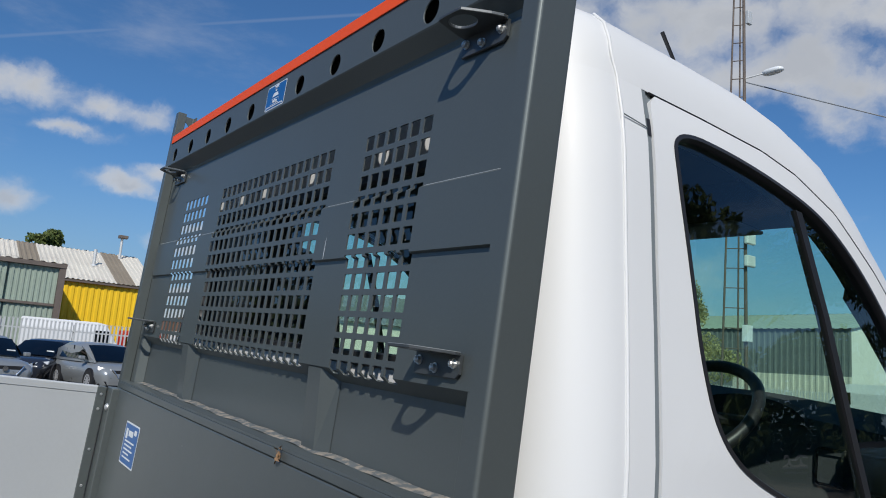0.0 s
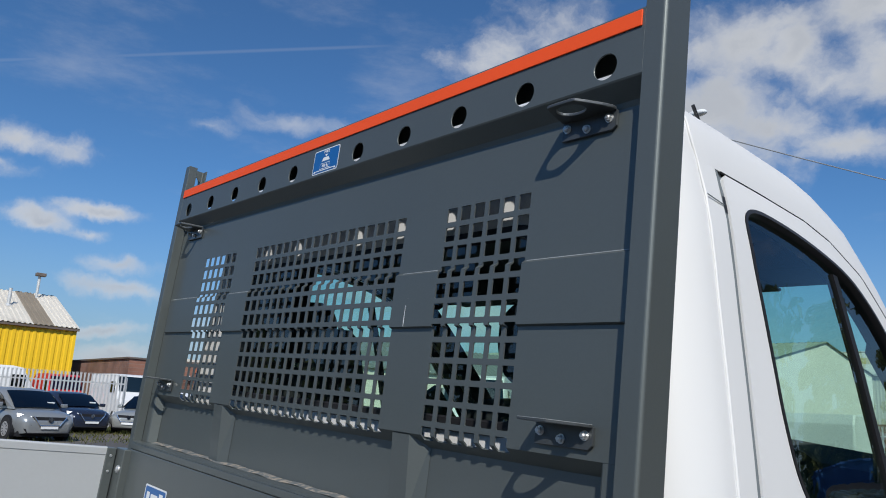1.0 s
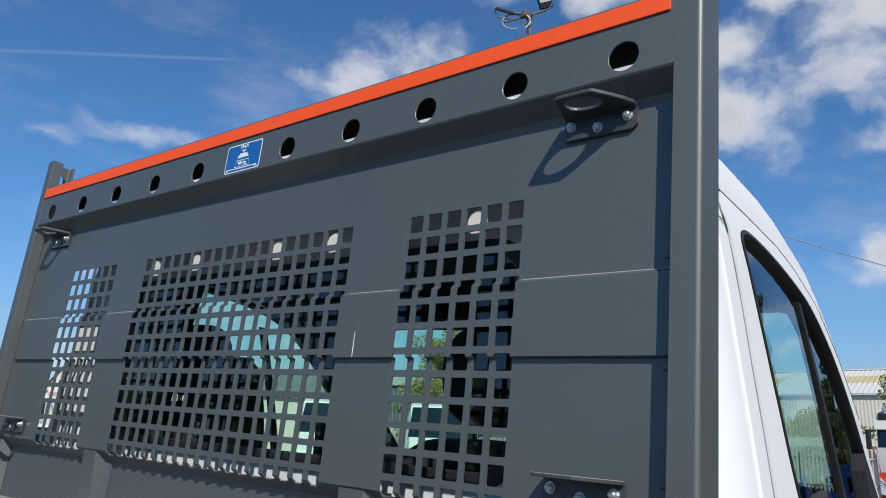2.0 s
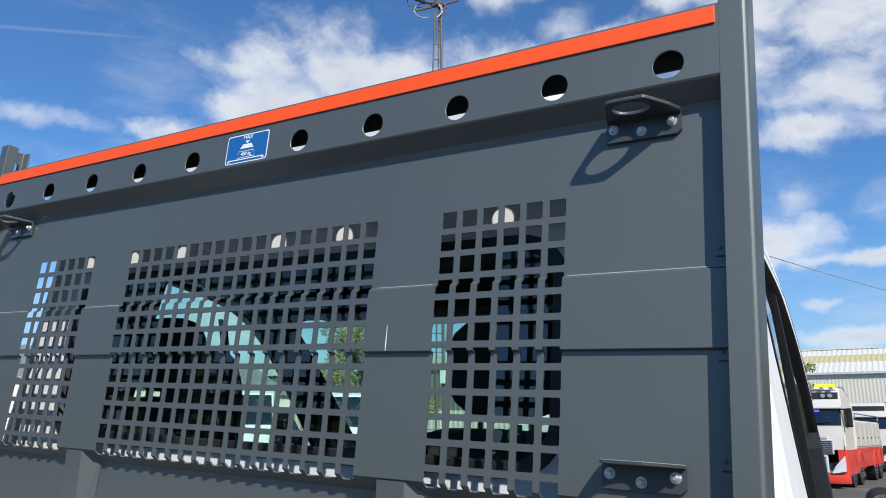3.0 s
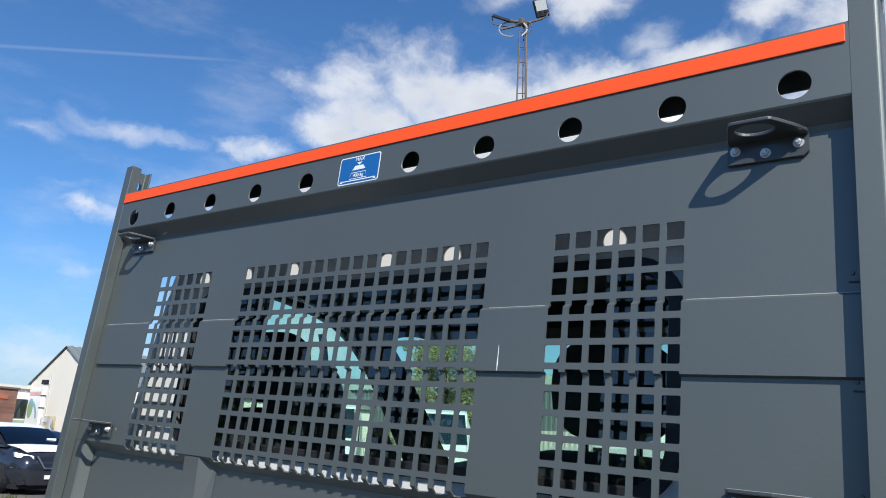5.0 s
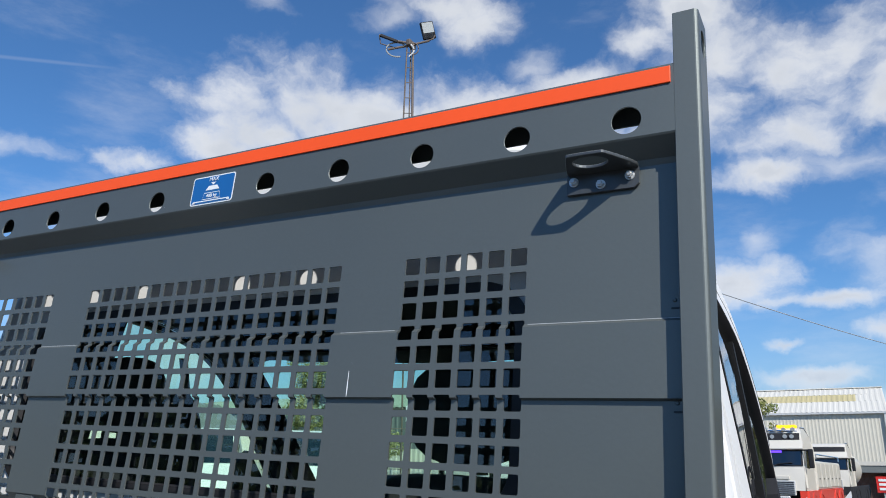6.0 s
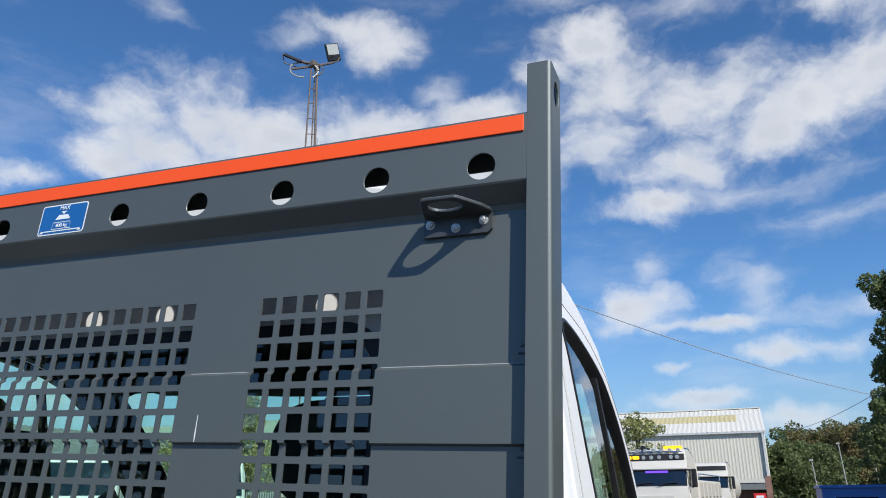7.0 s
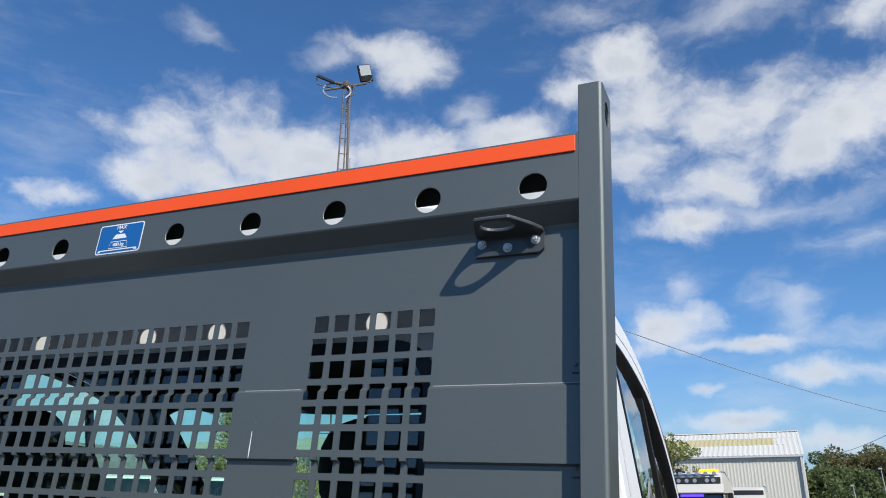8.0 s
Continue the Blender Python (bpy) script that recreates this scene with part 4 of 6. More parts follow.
for x in (-0.42, 0.42):
    part("sun_visor", box((x - 0.24, 0.99, 2.046), (x + 0.24, 1.12, 2.056), 0.004), LINER, truck)
aerial = part("aerial", cyl((0.617, 0.866, 2.290), (0.617, 0.703, 2.460), 0.0034, 0.0050, 8), RUBBER, truck, "short black leaning roof aerial")
part("aerial_base", cyl((0.617, 0.880, 2.262), (0.617, 0.864, 2.294), 0.016, 0.007, 14), RUBBER, aerial)


# ---- ground ----
def ground_height(x, y):
    """Level yard, tilted under the truck as the truck stands."""
    r = math.hypot(x, y + 0.3)
    keep = 1.0 - min(1.0, max(0.0, (r - 4.5) / 7.0)) if r < 11.5 else 0.0
    keep = keep * keep * (3 - 2 * keep)
    return keep * (-UP.x * x - UP.y * y) / UP.z * 0.98


def ground_sheet():
    steps = [-2500, -900, -300, -120, -70, -40, -25, -18] + [float(v) for v in np.arange(-13, 13.5, 1.0)] + [18, 25, 40, 70, 120, 300, 900, 2500]
    return loft([[(x, y, ground_height(x, y)) for x in steps] for y in steps], closed=False)


tagged(part("ground", ground_sheet(), YARD, None, "", 60), "pale dusty tarmac yard with worn patches", "yard", kind="structure")


def grass_strip(name, spots):
    verts, faces = [], []
    rng = random.Random(5)
    for cx, cy, rx, ry, count in spots:
        for _ in range(count):
            x, y = cx + rng.gauss(0, rx), cy + rng.gauss(0, ry)
            h, w, a = rng.uniform(0.05, 0.17), rng.uniform(0.012, 0.03), rng.uniform(0, 6.3)
            dx, dy, lx, ly = w * math.cos(a), w * math.sin(a), rng.uniform(-0.1, 0.1), rng.uniform(-0.1, 0.1)
            k = len(verts)
            verts.extend([(x - dx, y - dy, 0), (x + dx, y + dy, 0), (x + lx, y + ly, h)])
            faces.append((k, k + 1, k + 2))
    mesh = bpy.data.meshes.new(name)
    mesh.from_pydata(verts, [], faces)
    mesh.materials.append(GRASS)
    return tagged(new(name, mesh), "rough yellow-green weeds at the edge of the yard", "grass", kind="stuff")


grass_strip("grass", [(-31.5, 8.5, 1.6, 4.0, 5000), (-17.6, 6.6, 0.7, 0.4, 200), (-23.5, 12.5, 2.0, 2.0, 1500), (-26.0, 5.0, 1.2, 2.5, 700)])


# ---- buildings ----
def sheeted(a, b, low, high, pitch, depth, ribs_up=True):
    """Trapezoidal sheet between two lower corners a, b (x, y) from low to high; low and high are heights, or functions of 0..1."""
    bm = bmesh.new()
    ax, ay, bx, by = *a, *b
    length = math.hypot(bx - ax, by - ay)
    nx, ny = (by - ay) / length, -(bx - ax) / length
    count = max(2, round(length / pitch))
    marks = []
    for k in range(count):
        for s, d in ((0.0, 0.0), (0.42, 0.0), (0.56, 1.0), (0.86, 1.0)):
            marks.append(((k + s) / count, d * depth))
    marks.append((1.0, 0.0))
    low_at = low if callable(low) else (lambda s: low)
    high_at = high if callable(high) else (lambda s: high)
    rows = []
    for zf in (low_at, high_at):
        rows.append([bm.verts.new((ax + (bx - ax) * s + nx * d, ay + (by - ay) * s + ny * d, zf(s))) for s, d in marks])
    for i in range(len(marks) - 1):
        bm.faces.new((rows[0][i], rows[0][i + 1], rows[1][i + 1], rows[1][i]))
    return bm


def roof_sheet(a, b, c, d, pitch, depth):
    """Ribbed roof slope: eave from a to b, ridge from d to c; the ribs run up the slope."""
    a, b, c, d = Vector(a), Vector(b), Vector(c), Vector(d)
    up = (b - a).cross(d - a).normalized()
    if up.z < 0:
        up = -up
    count = max(2, round((b - a).length / pitch))
    bm = bmesh.new()
    low, high = [], []
    for k in range(count):
        for s, h in ((0.0, 0.0), (0.4, 0.0), (0.55, depth), (0.85, depth)):
            t = (k + s) / count
            low.append(bm.verts.new(a.lerp(b, t) + up * h))
            high.append(bm.verts.new(d.lerp(c, t) + up * h))
    low.append(bm.verts.new(b))
    high.append(bm.verts.new(c))
    for i in range(len(low) - 1):
        bm.faces.new((low[i], low[i + 1], high[i + 1], high[i]))
    return bm


def yellow_works():
    b = thing("industrial_unit", "yellow clad industrial unit with a pale cement-sheet roof and rusty panels", "building")
    x0, x1, xr, y0, y1 = -54.6, -70.6, -62.6, -16.0, 13.4
    eave, ridge = 5.85, 8.75
    part("wall", sheeted((x0, y1), (x0, 6.3), 0.0, eave, 0.42, 0.05), YELLOW, b, "bright yellow ribbed cladding")
    part("wall", sheeted((x0, 6.3), (x0, y0), 0.0, eave, 0.42, 0.05), GREENISH, b)
    part("gable", flat_plate([(x0, 0), (x1, 0), (x1, eave), (xr, ridge), (x0, eave)], [], lambda u, v: Vector((u, y1, v))), CREAM, b)
    part("gable", flat_plate([(x0, 0), (x1, 0), (x1, eave), (xr, ridge), (x0, eave)], [], lambda u, v: Vector((u, y0, v))), CREAM, b)
    part("wall", box((x1 - 0.1, y0, 0), (x1, y1, eave)), CREAM, b)
    cuts = [y1 + 0.1, 11.9, 10.6, 6.0, 4.7, y0 - 0.1]
    for k, (u, v) in enumerate(zip(cuts, cuts[1:])):
        part("roof", roof_sheet((x0 + 0.3, u, eave - 0.05), (x0 + 0.3, v, eave - 0.05), (xr, v, ridge), (xr, u, ridge), 0.34, 0.06), RUSTROOF if k in (1, 3) else ROOFING, b, "brown weathered roof sheet" if k in (1, 3) else "")
    part("roof", roof_sheet((x1 - 0.3, y0, eave - 0.05), (x1 - 0.3, y1, eave - 0.05), (xr, y1, ridge), (xr, y0, ridge), 0.6, 0.06), ROOFING, b)
    part("gutter", box((x0 + 0.05, y0, eave - 0.22), (x0 + 0.25, y1 + 0.1, eave - 0.06)), RUSTY, b)
    part("flue", add_cyl(cyl((-58.5, 9.6, 7.2), (-58.5, 9.6, 8.5), 0.12, n=10), (-58.5, 9.6, 7.2), (-58.5, 9.6, 7.35), 0.35, 0.2, 10), STEEL, b, "short roof flue")
    pole = part("lamp_pole", cyl((-61.5, 11.9, 8.2), (-61.5, 11.9, 10.1), 0.10, n=8), STEEL, b)
    part("lamp_head", box((-61.7, 11.6, 10.0), (-61.2, 12.3, 10.25), 0.04), RUSTY, pole)


def green_store():
    b = thing("storage_shed", "pale green steel shed with tall sliding doors and rusty trim", "building")
    x0, y0, y1, top = -48.0, -6.0, 6.3, 6.05
    part("wall", box((-54.4, y0, 0), (x0 - 0.3, y1 - 0.05, top - 0.1)), GREENISH, b)
    for u, v in ((y1 - 0.3, 3.4), (3.3, 0.3), (0.2, -2.8), (-2.9, -5.8)):
        for low, high in ((0.0, 3.55), (3.7, 5.85)):
            part("sliding_door", sheeted((x0 - 0.15, u), (x0 - 0.15, v), low, high, 0.28, 0.05), GREENISH, b)
    part("fascia", box((x0 - 0.4, y0, 5.87), (x0 + 0.1, y1 + 0.1, 6.12)), RUSTY, b, "rust-brown fascia")
    part("corner_trim", box((x0 - 0.3, y1 - 0.28, 0), (x0 + 0.05, y1 + 0.08, 5.87)), RUSTY, b, "rust-brown corner trim")
    part("door_rail", box((x0 - 0.2, y0, 3.55), (x0 - 0.02, y1 - 0.3, 3.70)), RUSTY, b)
    part("roof", roof_sheet((x0 + 0.1, y0, 6.12), (x0 + 0.1, y1 + 0.1, 6.12), (-54.8, y1 + 0.1, 6.25), (-54.8, y0, 6.25), 0.6, 0.05), ROOFING, b)


def palisade(name, a, b, high, label):
    """Fence of pointed steel pales on two rails."""
    f = thing(name, label, "fence")
    a, b = Vector((*a, 0)), Vector((*b, 0))
    run = b - a
    n = int(run.length / 0.16)
    side = Vector((-run.y, run.x, 0)).normalized()
    yaw = math.atan2(run.y, run.x)
    shape = bmesh.new()
    outline = [(-0.035, 0.05), (0.035, 0.05), (0.035, high - 0.14), (0.06, high - 0.02), (0.012, high - 0.08), (0.0, high), (-0.012, high - 0.08), (-0.06, high - 0.02), (-0.035, high - 0.14)]
    rings = [[(u, d + 0.012 * (1 - abs(u) / 0.035 if abs(u) < 0.035 else 0), v) for u, v in outline] for d in (0.0, 0.006)]
    add_loft(shape, rings)
    first = part("pale", shape, STEEL, f)
    for k in range(n):
        ob = first if k == 0 else first.copy()
        if k:
            scene.collection.objects.link(ob)
        ob.matrix_local = Matrix.Translation(a + run * ((k + 0.5) / n)) @ Matrix.Rotation(yaw, 4, "Z")
    for z in (0.4, high - 0.45):
        rail = [[p + side * d + Vector((0, 0, z + e)) for d, e in ((-0.05, -0.03), (-0.012, -0.03), (-0.012, 0.03), (-0.05, 0.03))] for p in (a, b)]
        part("rail", loft(rail), STEEL, f)
    m = max(1, int(run.length / 2.75))
    for k in range(m + 1):
        p = a + run * (k / m) - side * 0.1
        part("post", box((p.x - 0.05, p.y - 0.04, 0), (p.x + 0.05, p.y + 0.04, high - 0.15)), STEEL, f)


def brick_store():
    b = thing("brick_store", "low flat-roofed red-brown brick building", "building")
    part("wall", box((-60.0, 14.3, 0), (-45.5, 19.3, 3.68)), BRICK, b)
    part("coping", box((-60.1, 14.2, 3.68), (-45.40, 19.36, 3.78)), RUSTY, b)
    part("sign", box((-45.49, 18.32, 3.10), (-45.45, 18.80, 3.32)), FADED_ORANGE, b, "small orange plate")
    lamp = part("wall_lamp", add_cyl(bmesh.new(), (-45.45, 18.05, 2.74), (-45.2, 18.05, 2.74), 0.17, 0.12, 14), PAPER, b, "round white wall lamp")
    part("conduit", cyl((-45.44, 17.8, 0.6), (-45.44, 18.05, 2.7), 0.022), PAPER, lamp)


def white_office():
    b = thing("flat_roofed_office", "low white rendered building with dark doorway and a green panel", "building")
    part("wall", box((-62.0, 19.5, 0), (-50.0, 24.5, 3.95)), RENDER, b)
    part("roof", box((-62.2, 19.4, 3.95), (-49.8, 24.6, 4.15)), PALEROOF, b)
    part("doorway", box((-50.0, 20.1, 0.2), (-49.96, 20.9, 2.6)), TRIM, b)
    part("window", box((-50.0, 21.15, 2.1), (-49.95, 21.95, 3.3)), GLASS_FAR, b)
    part("panel", box((-50.0, 21.15, 0.4), (-49.95, 21.95, 2.0)), GREENISH, b, "pale green panel")


def gable_house():
    b = thing("white_gabled_building", "cream rendered gabled building with a dark roof and a painted sign", "building")
    xl, xr, xm, y0, y1, eave, ridge = -50.0, -42.0, -46.0, 22.0, 46.0, 4.4, 6.55
    part("gable", flat_plate([(xl, 0), (xr, 0), (xr, eave), (xm, ridge), (xl, eave)], [], lambda u, v: Vector((u, y0, v))), CREAM_RENDER, b, "plain cream gable")
    part("wall", box((xr - 0.2, y0 + 0.01, 0), (xr, y1, eave)), CREAM_RENDER, b)
    part("wall", box((xl, y0 + 0.01, 0), (xl + 0.2, y1, eave)), CREAM_RENDER, b)
    part("roof", roof_sheet((xr + 0.25, y0 - 0.15, eave - 0.15), (xr + 0.25, y1, eave - 0.15), (xm, y1, ridge + 0.06), (xm, y0 - 0.15, ridge + 0.06), 0.5, 0.05), DARKROOF, b)
    part("roof", roof_sheet((xl - 0.25, y0 - 0.15, eave - 0.15), (xl - 0.25, y1, eave - 0.15), (xm, y1, ridge + 0.06), (xm, y0 - 0.15, ridge + 0.06), 0.5, 0.05), DARKROOF, b)
    pipe = part("drainpipe", cyl((-47.85, 21.88, 0), (-47.85, 21.88, 4.25), 0.14, 0.14, 14), PAPER, b, "stout white flue pipe")
    for z in (2.75, 3.5):
        part("collar", cyl((-47.85, 21.88, z), (-47.85, 21.88, z + 0.07), 0.17, 0.17, 14), TRIM, pipe)
    part("hopper", box((-48.05, 21.70, 4.25), (-47.65, 21.99, 4.52), 0.02), TRIM, pipe, "dark flue head")
    part("vent_pipe", cyl((-47.45, 21.93, 0), (-47.45, 21.93, 4.85), 0.045), STEEL, b)
    board = part("wall_sign", box((-49.9, 21.93, 1.6), (-48.15, 21.99, 3.95)), PAPER, b, "faded painted sign board")
    part("bar", box((-49.8, 21.915, 3.55), (-48.25, 21.93, 3.80)), MURAL_PINK, board)
    part("green_patch", flat_plate(circle(-49.45, 2.75, 0.36, 20, 0.62), [], lambda u, v: Vector((u, 21.922, v))), MURAL_GREEN, board)
    arc = [(-49.6 + 1.15 * math.cos(radians(a)), 2.05 + 1.25 * math.sin(radians(a))) for a in range(5, 96, 10)] + [(-49.6 + 0.95 * math.cos(radians(a)), 2.05 + 1.02 * math.sin(radians(a))) for a in range(95, 4, -10)]
    part("blue_arc", flat_plate(arc, [], lambda u, v: Vector((u, 21.918, v))), MURAL_BLUE, board)


def long_warehouse():
    b = thing("warehouse", "long cream ribbed warehouse with a pale roof and yellowed rooflights", "building")
    x0, x1, y0, yr, y1 = -46.0, 3.45, 85.0, 95.0, 105.0
    eave, ridge = 7.8, 11.0
    part("wall", sheeted((x0, y0), (x1, y0), 2.6, eave, 0.33, 0.018), CREAM, b, "cream ribbed cladding")
    part("plinth", box((x0, y0 - 0.1, 0), (x1 - 0.05, y0 + 0.2, 2.6)), BRICK, b, "brick plinth")
    part("gable", flat_plate([(y0 + 0.05, 0), (y1, 0), (y1, eave), (yr, ridge), (y0 + 0.05, eave)], [], lambda u, v: Vector((x1, u, v))), PALEROOF, b)
    part("wall", box((x0, y1 - 0.2, 0), (x1, y1, eave)), CREAM, b)
    at = lambda t: (y0 - 0.2 + (yr - y0 + 0.2) * t, eave - 0.05 + (ridge - eave + 0.05) * t)
    for lo, hi, u, v, m in ((0, 0.42, x0, x1 + 0.1, PALEROOF), (0.72, 1, x0, x1 + 0.1, PALEROOF), (0.42, 0.72, x0, -34, PALEROOF), (0.42, 0.72, -34, -22, ROOFLIGHT),
                            (0.42, 0.72, -22, -18, PALEROOF), (0.42, 0.72, -18, 0.9, ROOFLIGHT), (0.42, 0.72, 0.9, x1 + 0.1, PALEROOF)):
        (ya, za), (yb, zb) = at(lo), at(hi)
        part("roof", roof_sheet((u, ya, za), (v, ya, za), (v, yb, zb), (u, yb, zb), 0.5, 0.025), m, b, "yellowed rooflight strip" if m is ROOFLIGHT else "")
    part("roof", roof_sheet((x1, y1, eave), (x0, y1, eave), (x0, yr, ridge), (x1, yr, ridge), 1.0, 0.05), PALEROOF, b)
    part("ridge_cap", box((x0, yr - 0.25, ridge + 0.02), (x1 + 0.1, yr + 0.25, ridge + 0.12)), PALEROOF, b)
    part("gutter", box((x0, y0 - 0.35, eave - 0.25), (x1 + 0.1, y0 - 0.12, eave - 0.06)), STEEL, b)
    part("downpipe", box((x1 - 0.3, y0 - 0.3, 0), (x1 - 0.1, y0 - 0.1, eave - 0.2)), STEEL, b)


def loading_store():
    b = thing("loading_bay", "low brick loading bay with a dark canopy", "building")
    part("wall", box((-3.4, 62.0, 0), (2.5, 68.0, 1.9)), BRICK, b)
    part("canopy", box((-3.6, 61.0, 1.85), (2.42, 68.2, 2.55), 0.04), DARKROOF, b, "dark canopy")
    part("canopy_edge", box((-3.62, 60.95, 2.35), (2.44, 61.0, 2.62)), PALEROOF, b)
    part("brick_pier", box((2.46, 61.0, 0), (2.88, 62.0, 2.8)), BRICK, b)
    sign = part("sign", box((1.55, 60.70, 0.55), (2.39, 60.78, 1.62)), RED, b, "red sign with white bars")
    for z in (1.30, 1.02, 0.72):
        part("bar", box((1.70, 60.68, z), (2.23, 60.70, z + 0.16)), PAPER, sign)
    part("sign_post", box((1.93, 60.78, 0), (2.01, 60.85, 1.62)), STEEL, sign)
    part("bollard", cyl((2.6, 60.6, 0), (2.6, 60.6, 1.1), 0.08), YELLOW, b)


def cream_shed():
    b = thing("cream_shed", "pale shed with a green-grey roof behind the fence", "building")
    xg, x0, y0, ym, y1, eave, ridge = -24.0, -62.0, 51.5, 60.5, 69.5, 6.5, 8.5
    part("gable", flat_plate([(y0, 0), (y1, 0), (y1, eave), (ym, ridge), (y0, eave)], [], lambda u, v: Vector((xg, u, v))), RENDER, b, "plain pale gable")
    part("wall", sheeted((x0, y0), (xg, y0), 0.0, 3.2, 0.45, 0.05), CREAM, b)
    part("wall", sheeted((x0, y0), (xg, y0), 3.2, eave, 0.45, 0.05), DARKROOF, b, "dark upper cladding")
    part("door", box((-40.0, y0 - 0.12, 0), (-33.0, y0 - 0.05, 4.6)), DARKROOF, b, "dark roller door")
    part("roof", roof_sheet((x0, y0 - 0.2, eave - 0.05), (xg + 0.2, y0 - 0.2, eave - 0.05), (xg + 0.2, ym, ridge), (x0, ym, ridge), 0.6, 0.05), GREENISH, b)
    part("roof", roof_sheet((xg + 0.2, y1 + 0.2, eave - 0.05), (x0, y1 + 0.2, eave - 0.05), (x0, ym, ridge), (xg + 0.2, ym, ridge), 0.6, 0.05), GREENISH, b)


yellow_works()
green_store()
brick_store()
white_office()
gable_house()
long_warehouse()
loading_store()
cream_shed()
palisade("palisade_fence", (-34.5, 10.8), (-34.5, -6.0), 2.45, "galvanised palisade fence behind the parked cars")
palisade("palisade_fence", (-43.2, 20.4), (-40.2, 19.0), 2.3, "galvanised palisade fence before the cream gabled building")
tagged(part("gate_post", box((-43.62, 20.35, 0), (-43.30, 20.70, 2.25), 0.02), SAND), "weathered sandy stone gate post beside the fence", "post")
palisade("palisade_fence", (-46.3, 21.4), (-43.7, 20.6), 2.35, "galvanised palisade fence before the painted sign")
palisade("palisade_fence", (-34.0, 36.0), (-4.5, 36.0), 1.95, "galvanised palisade fence before the sheds")


# ---- mast, lamps and cables ----
def mast():
    cx, cy, top, w = -11.84, 19.94, 16.9, 0.19
    m = thing("lighting_mast", "weathered lattice lighting mast with floodlights and cables", "mast")
    q = Matrix.Rotation(radians(33), 3, "Z")
    spot = lambda u, v, z: Vector((cx, cy, 0)) + q @ Vector((u, v, 0)) + Vector((0, 0, z))
    half = lambda z: 0.38 - 0.016 * z
    for side, v, r in ((-1, 0.0, 0.035), (1, 0.0, 0.055), (0.3, 0.10, 0.03)):
        part("leg", cyl(spot(side * half(0), v, -0.05), spot(side * half(top), v, top), r, r * 0.8, 8), RUSTY, m)
    z = 0.4
    while z < top:
        part("rung", cyl(spot(-half(z), 0, z), spot(half(z), 0, z), 0.016, n=6), RUSTY, m)
        z += 0.62
    part("cross_arm", add_tube(bmesh.new(), [spot(-1.16, 0, top + 0.30), spot(-0.55, 0, top + 0.10), spot(0, 0, top + 0.02)], 0.045), RUSTY, m)
    part("cross_arm", add_tube(bmesh.new(), [spot(-0.82, 0.1, top - 0.22), spot(0, 0.1, top), spot(0.72, 0.1, top + 0.24)], 0.045), RUSTY, m)
    part("lamp_bar", box((-0.34, -0.05, -0.05), (0.34, 0.05, 0.05), 0.015), TRIM, m, "slim dark lamp housing").matrix_local = Matrix.Translation(spot(-0.80, -0.06, top + 0.15)) @ Matrix.Rotation(radians(33), 4, "Z") @ Matrix.Rotation(radians(20), 4, "Y")
    part("bracket", add_tube(bmesh.new(), [spot(-1.16, 0, top + 0.30), spot(-1.10, 0.05, top - 0.02), spot(-0.60, 0.1, top - 0.12)], 0.022), RUSTY, m)
    part("bracket", add_tube(bmesh.new(), [spot(0.52, 0.1, top + 0.18), spot(0.86, 0.06, top + 0.30), spot(0.93, 0.04, top + 0.46)], 0.028), RUSTY, m)
    loop = [spot(-0.48 - 0.40 * math.sin(a), 0.05, top - 0.24 + 0.30 * math.cos(a)) for a in np.linspace(-0.9, 3.5, 22)]
    part("cable_loop", add_tube(bmesh.new(), loop, 0.026, 6), POST_GREY, m, "looped grey cable")
    loop = [spot(0.12 + 0.20 * math.sin(a), -0.02, top - 0.20 + 0.24 * math.cos(a)) for a in np.linspace(-0.2, 3.4, 14)]
    part("cable_loop", add_tube(bmesh.new(), loop, 0.024, 6), RUSTY, m)
    part("cable_loop", add_tube(bmesh.new(), [spot(0.02 + 0.13 * math.sin(3.6 * t), -0.16, top - 0.12 - 0.52 * t) for t in np.linspace(0, 1, 12)], 0.028, 6), STEEL, m, "pale hanging cable")
    part("mast_head", box(tuple(spot(-0.16, -0.08, top - 0.10)), tuple(spot(0.16, 0.10, top + 0.14) + Vector((0.0, 0.14, 0))), 0.03), RUSTY, m)
    head = part("floodlight", box((-0.26, -0.04, -0.33), (0.26, 0.09, 0.33), 0.03), TRIM, m, "square black floodlight")
    head.matrix_local = Matrix.Translation(spot(0.66, 0, top + 0.62)) @ Matrix.Rotation(radians(46), 4, "Z") @ Matrix.Rotation(radians(-20), 4, "Y") @ Matrix.Rotation(radians(14), 4, "X")
    part("lens", box((-0.22, -0.055, -0.10), (0.22, -0.042, 0.29)), PALE_LENS, head)
    for k in range(5):
        part("cooling_fin", box((-0.22, -0.052, -0.30 + 0.036 * k), (0.22, -0.040, -0.285 + 0.036 * k)), RUBBER, head)
    arm = part("lamp_arm", add_tube(bmesh.new(), [spot(w, 0, 11.55), spot(w + 0.3, 0, 11.62), spot(w + 0.55, 0, 11.68)], 0.025), STEEL, m)
    part("street_lamp_head", soft_block(bmesh.new(), spot(w + 0.85, 0, 11.74), (0.72, 0.32, 0.2), 2.6), PAPER, arm, "white lamp head", 50)
    part("junction_box", box(tuple(spot(w + 0.02, -0.1, 13.4)), tuple(spot(w + 0.2, 0.02, 13.85) + Vector((0.02, 0.02, 0))), 0.01), STEEL, m)
    part("junction_box", box(tuple(spot(w + 0.02, -0.1, 3.1)), tuple(spot(w + 0.3, 0.05, 3.6) + Vector((0.02, 0.02, 0))), 0.01), PAPER, m, "white switch box")
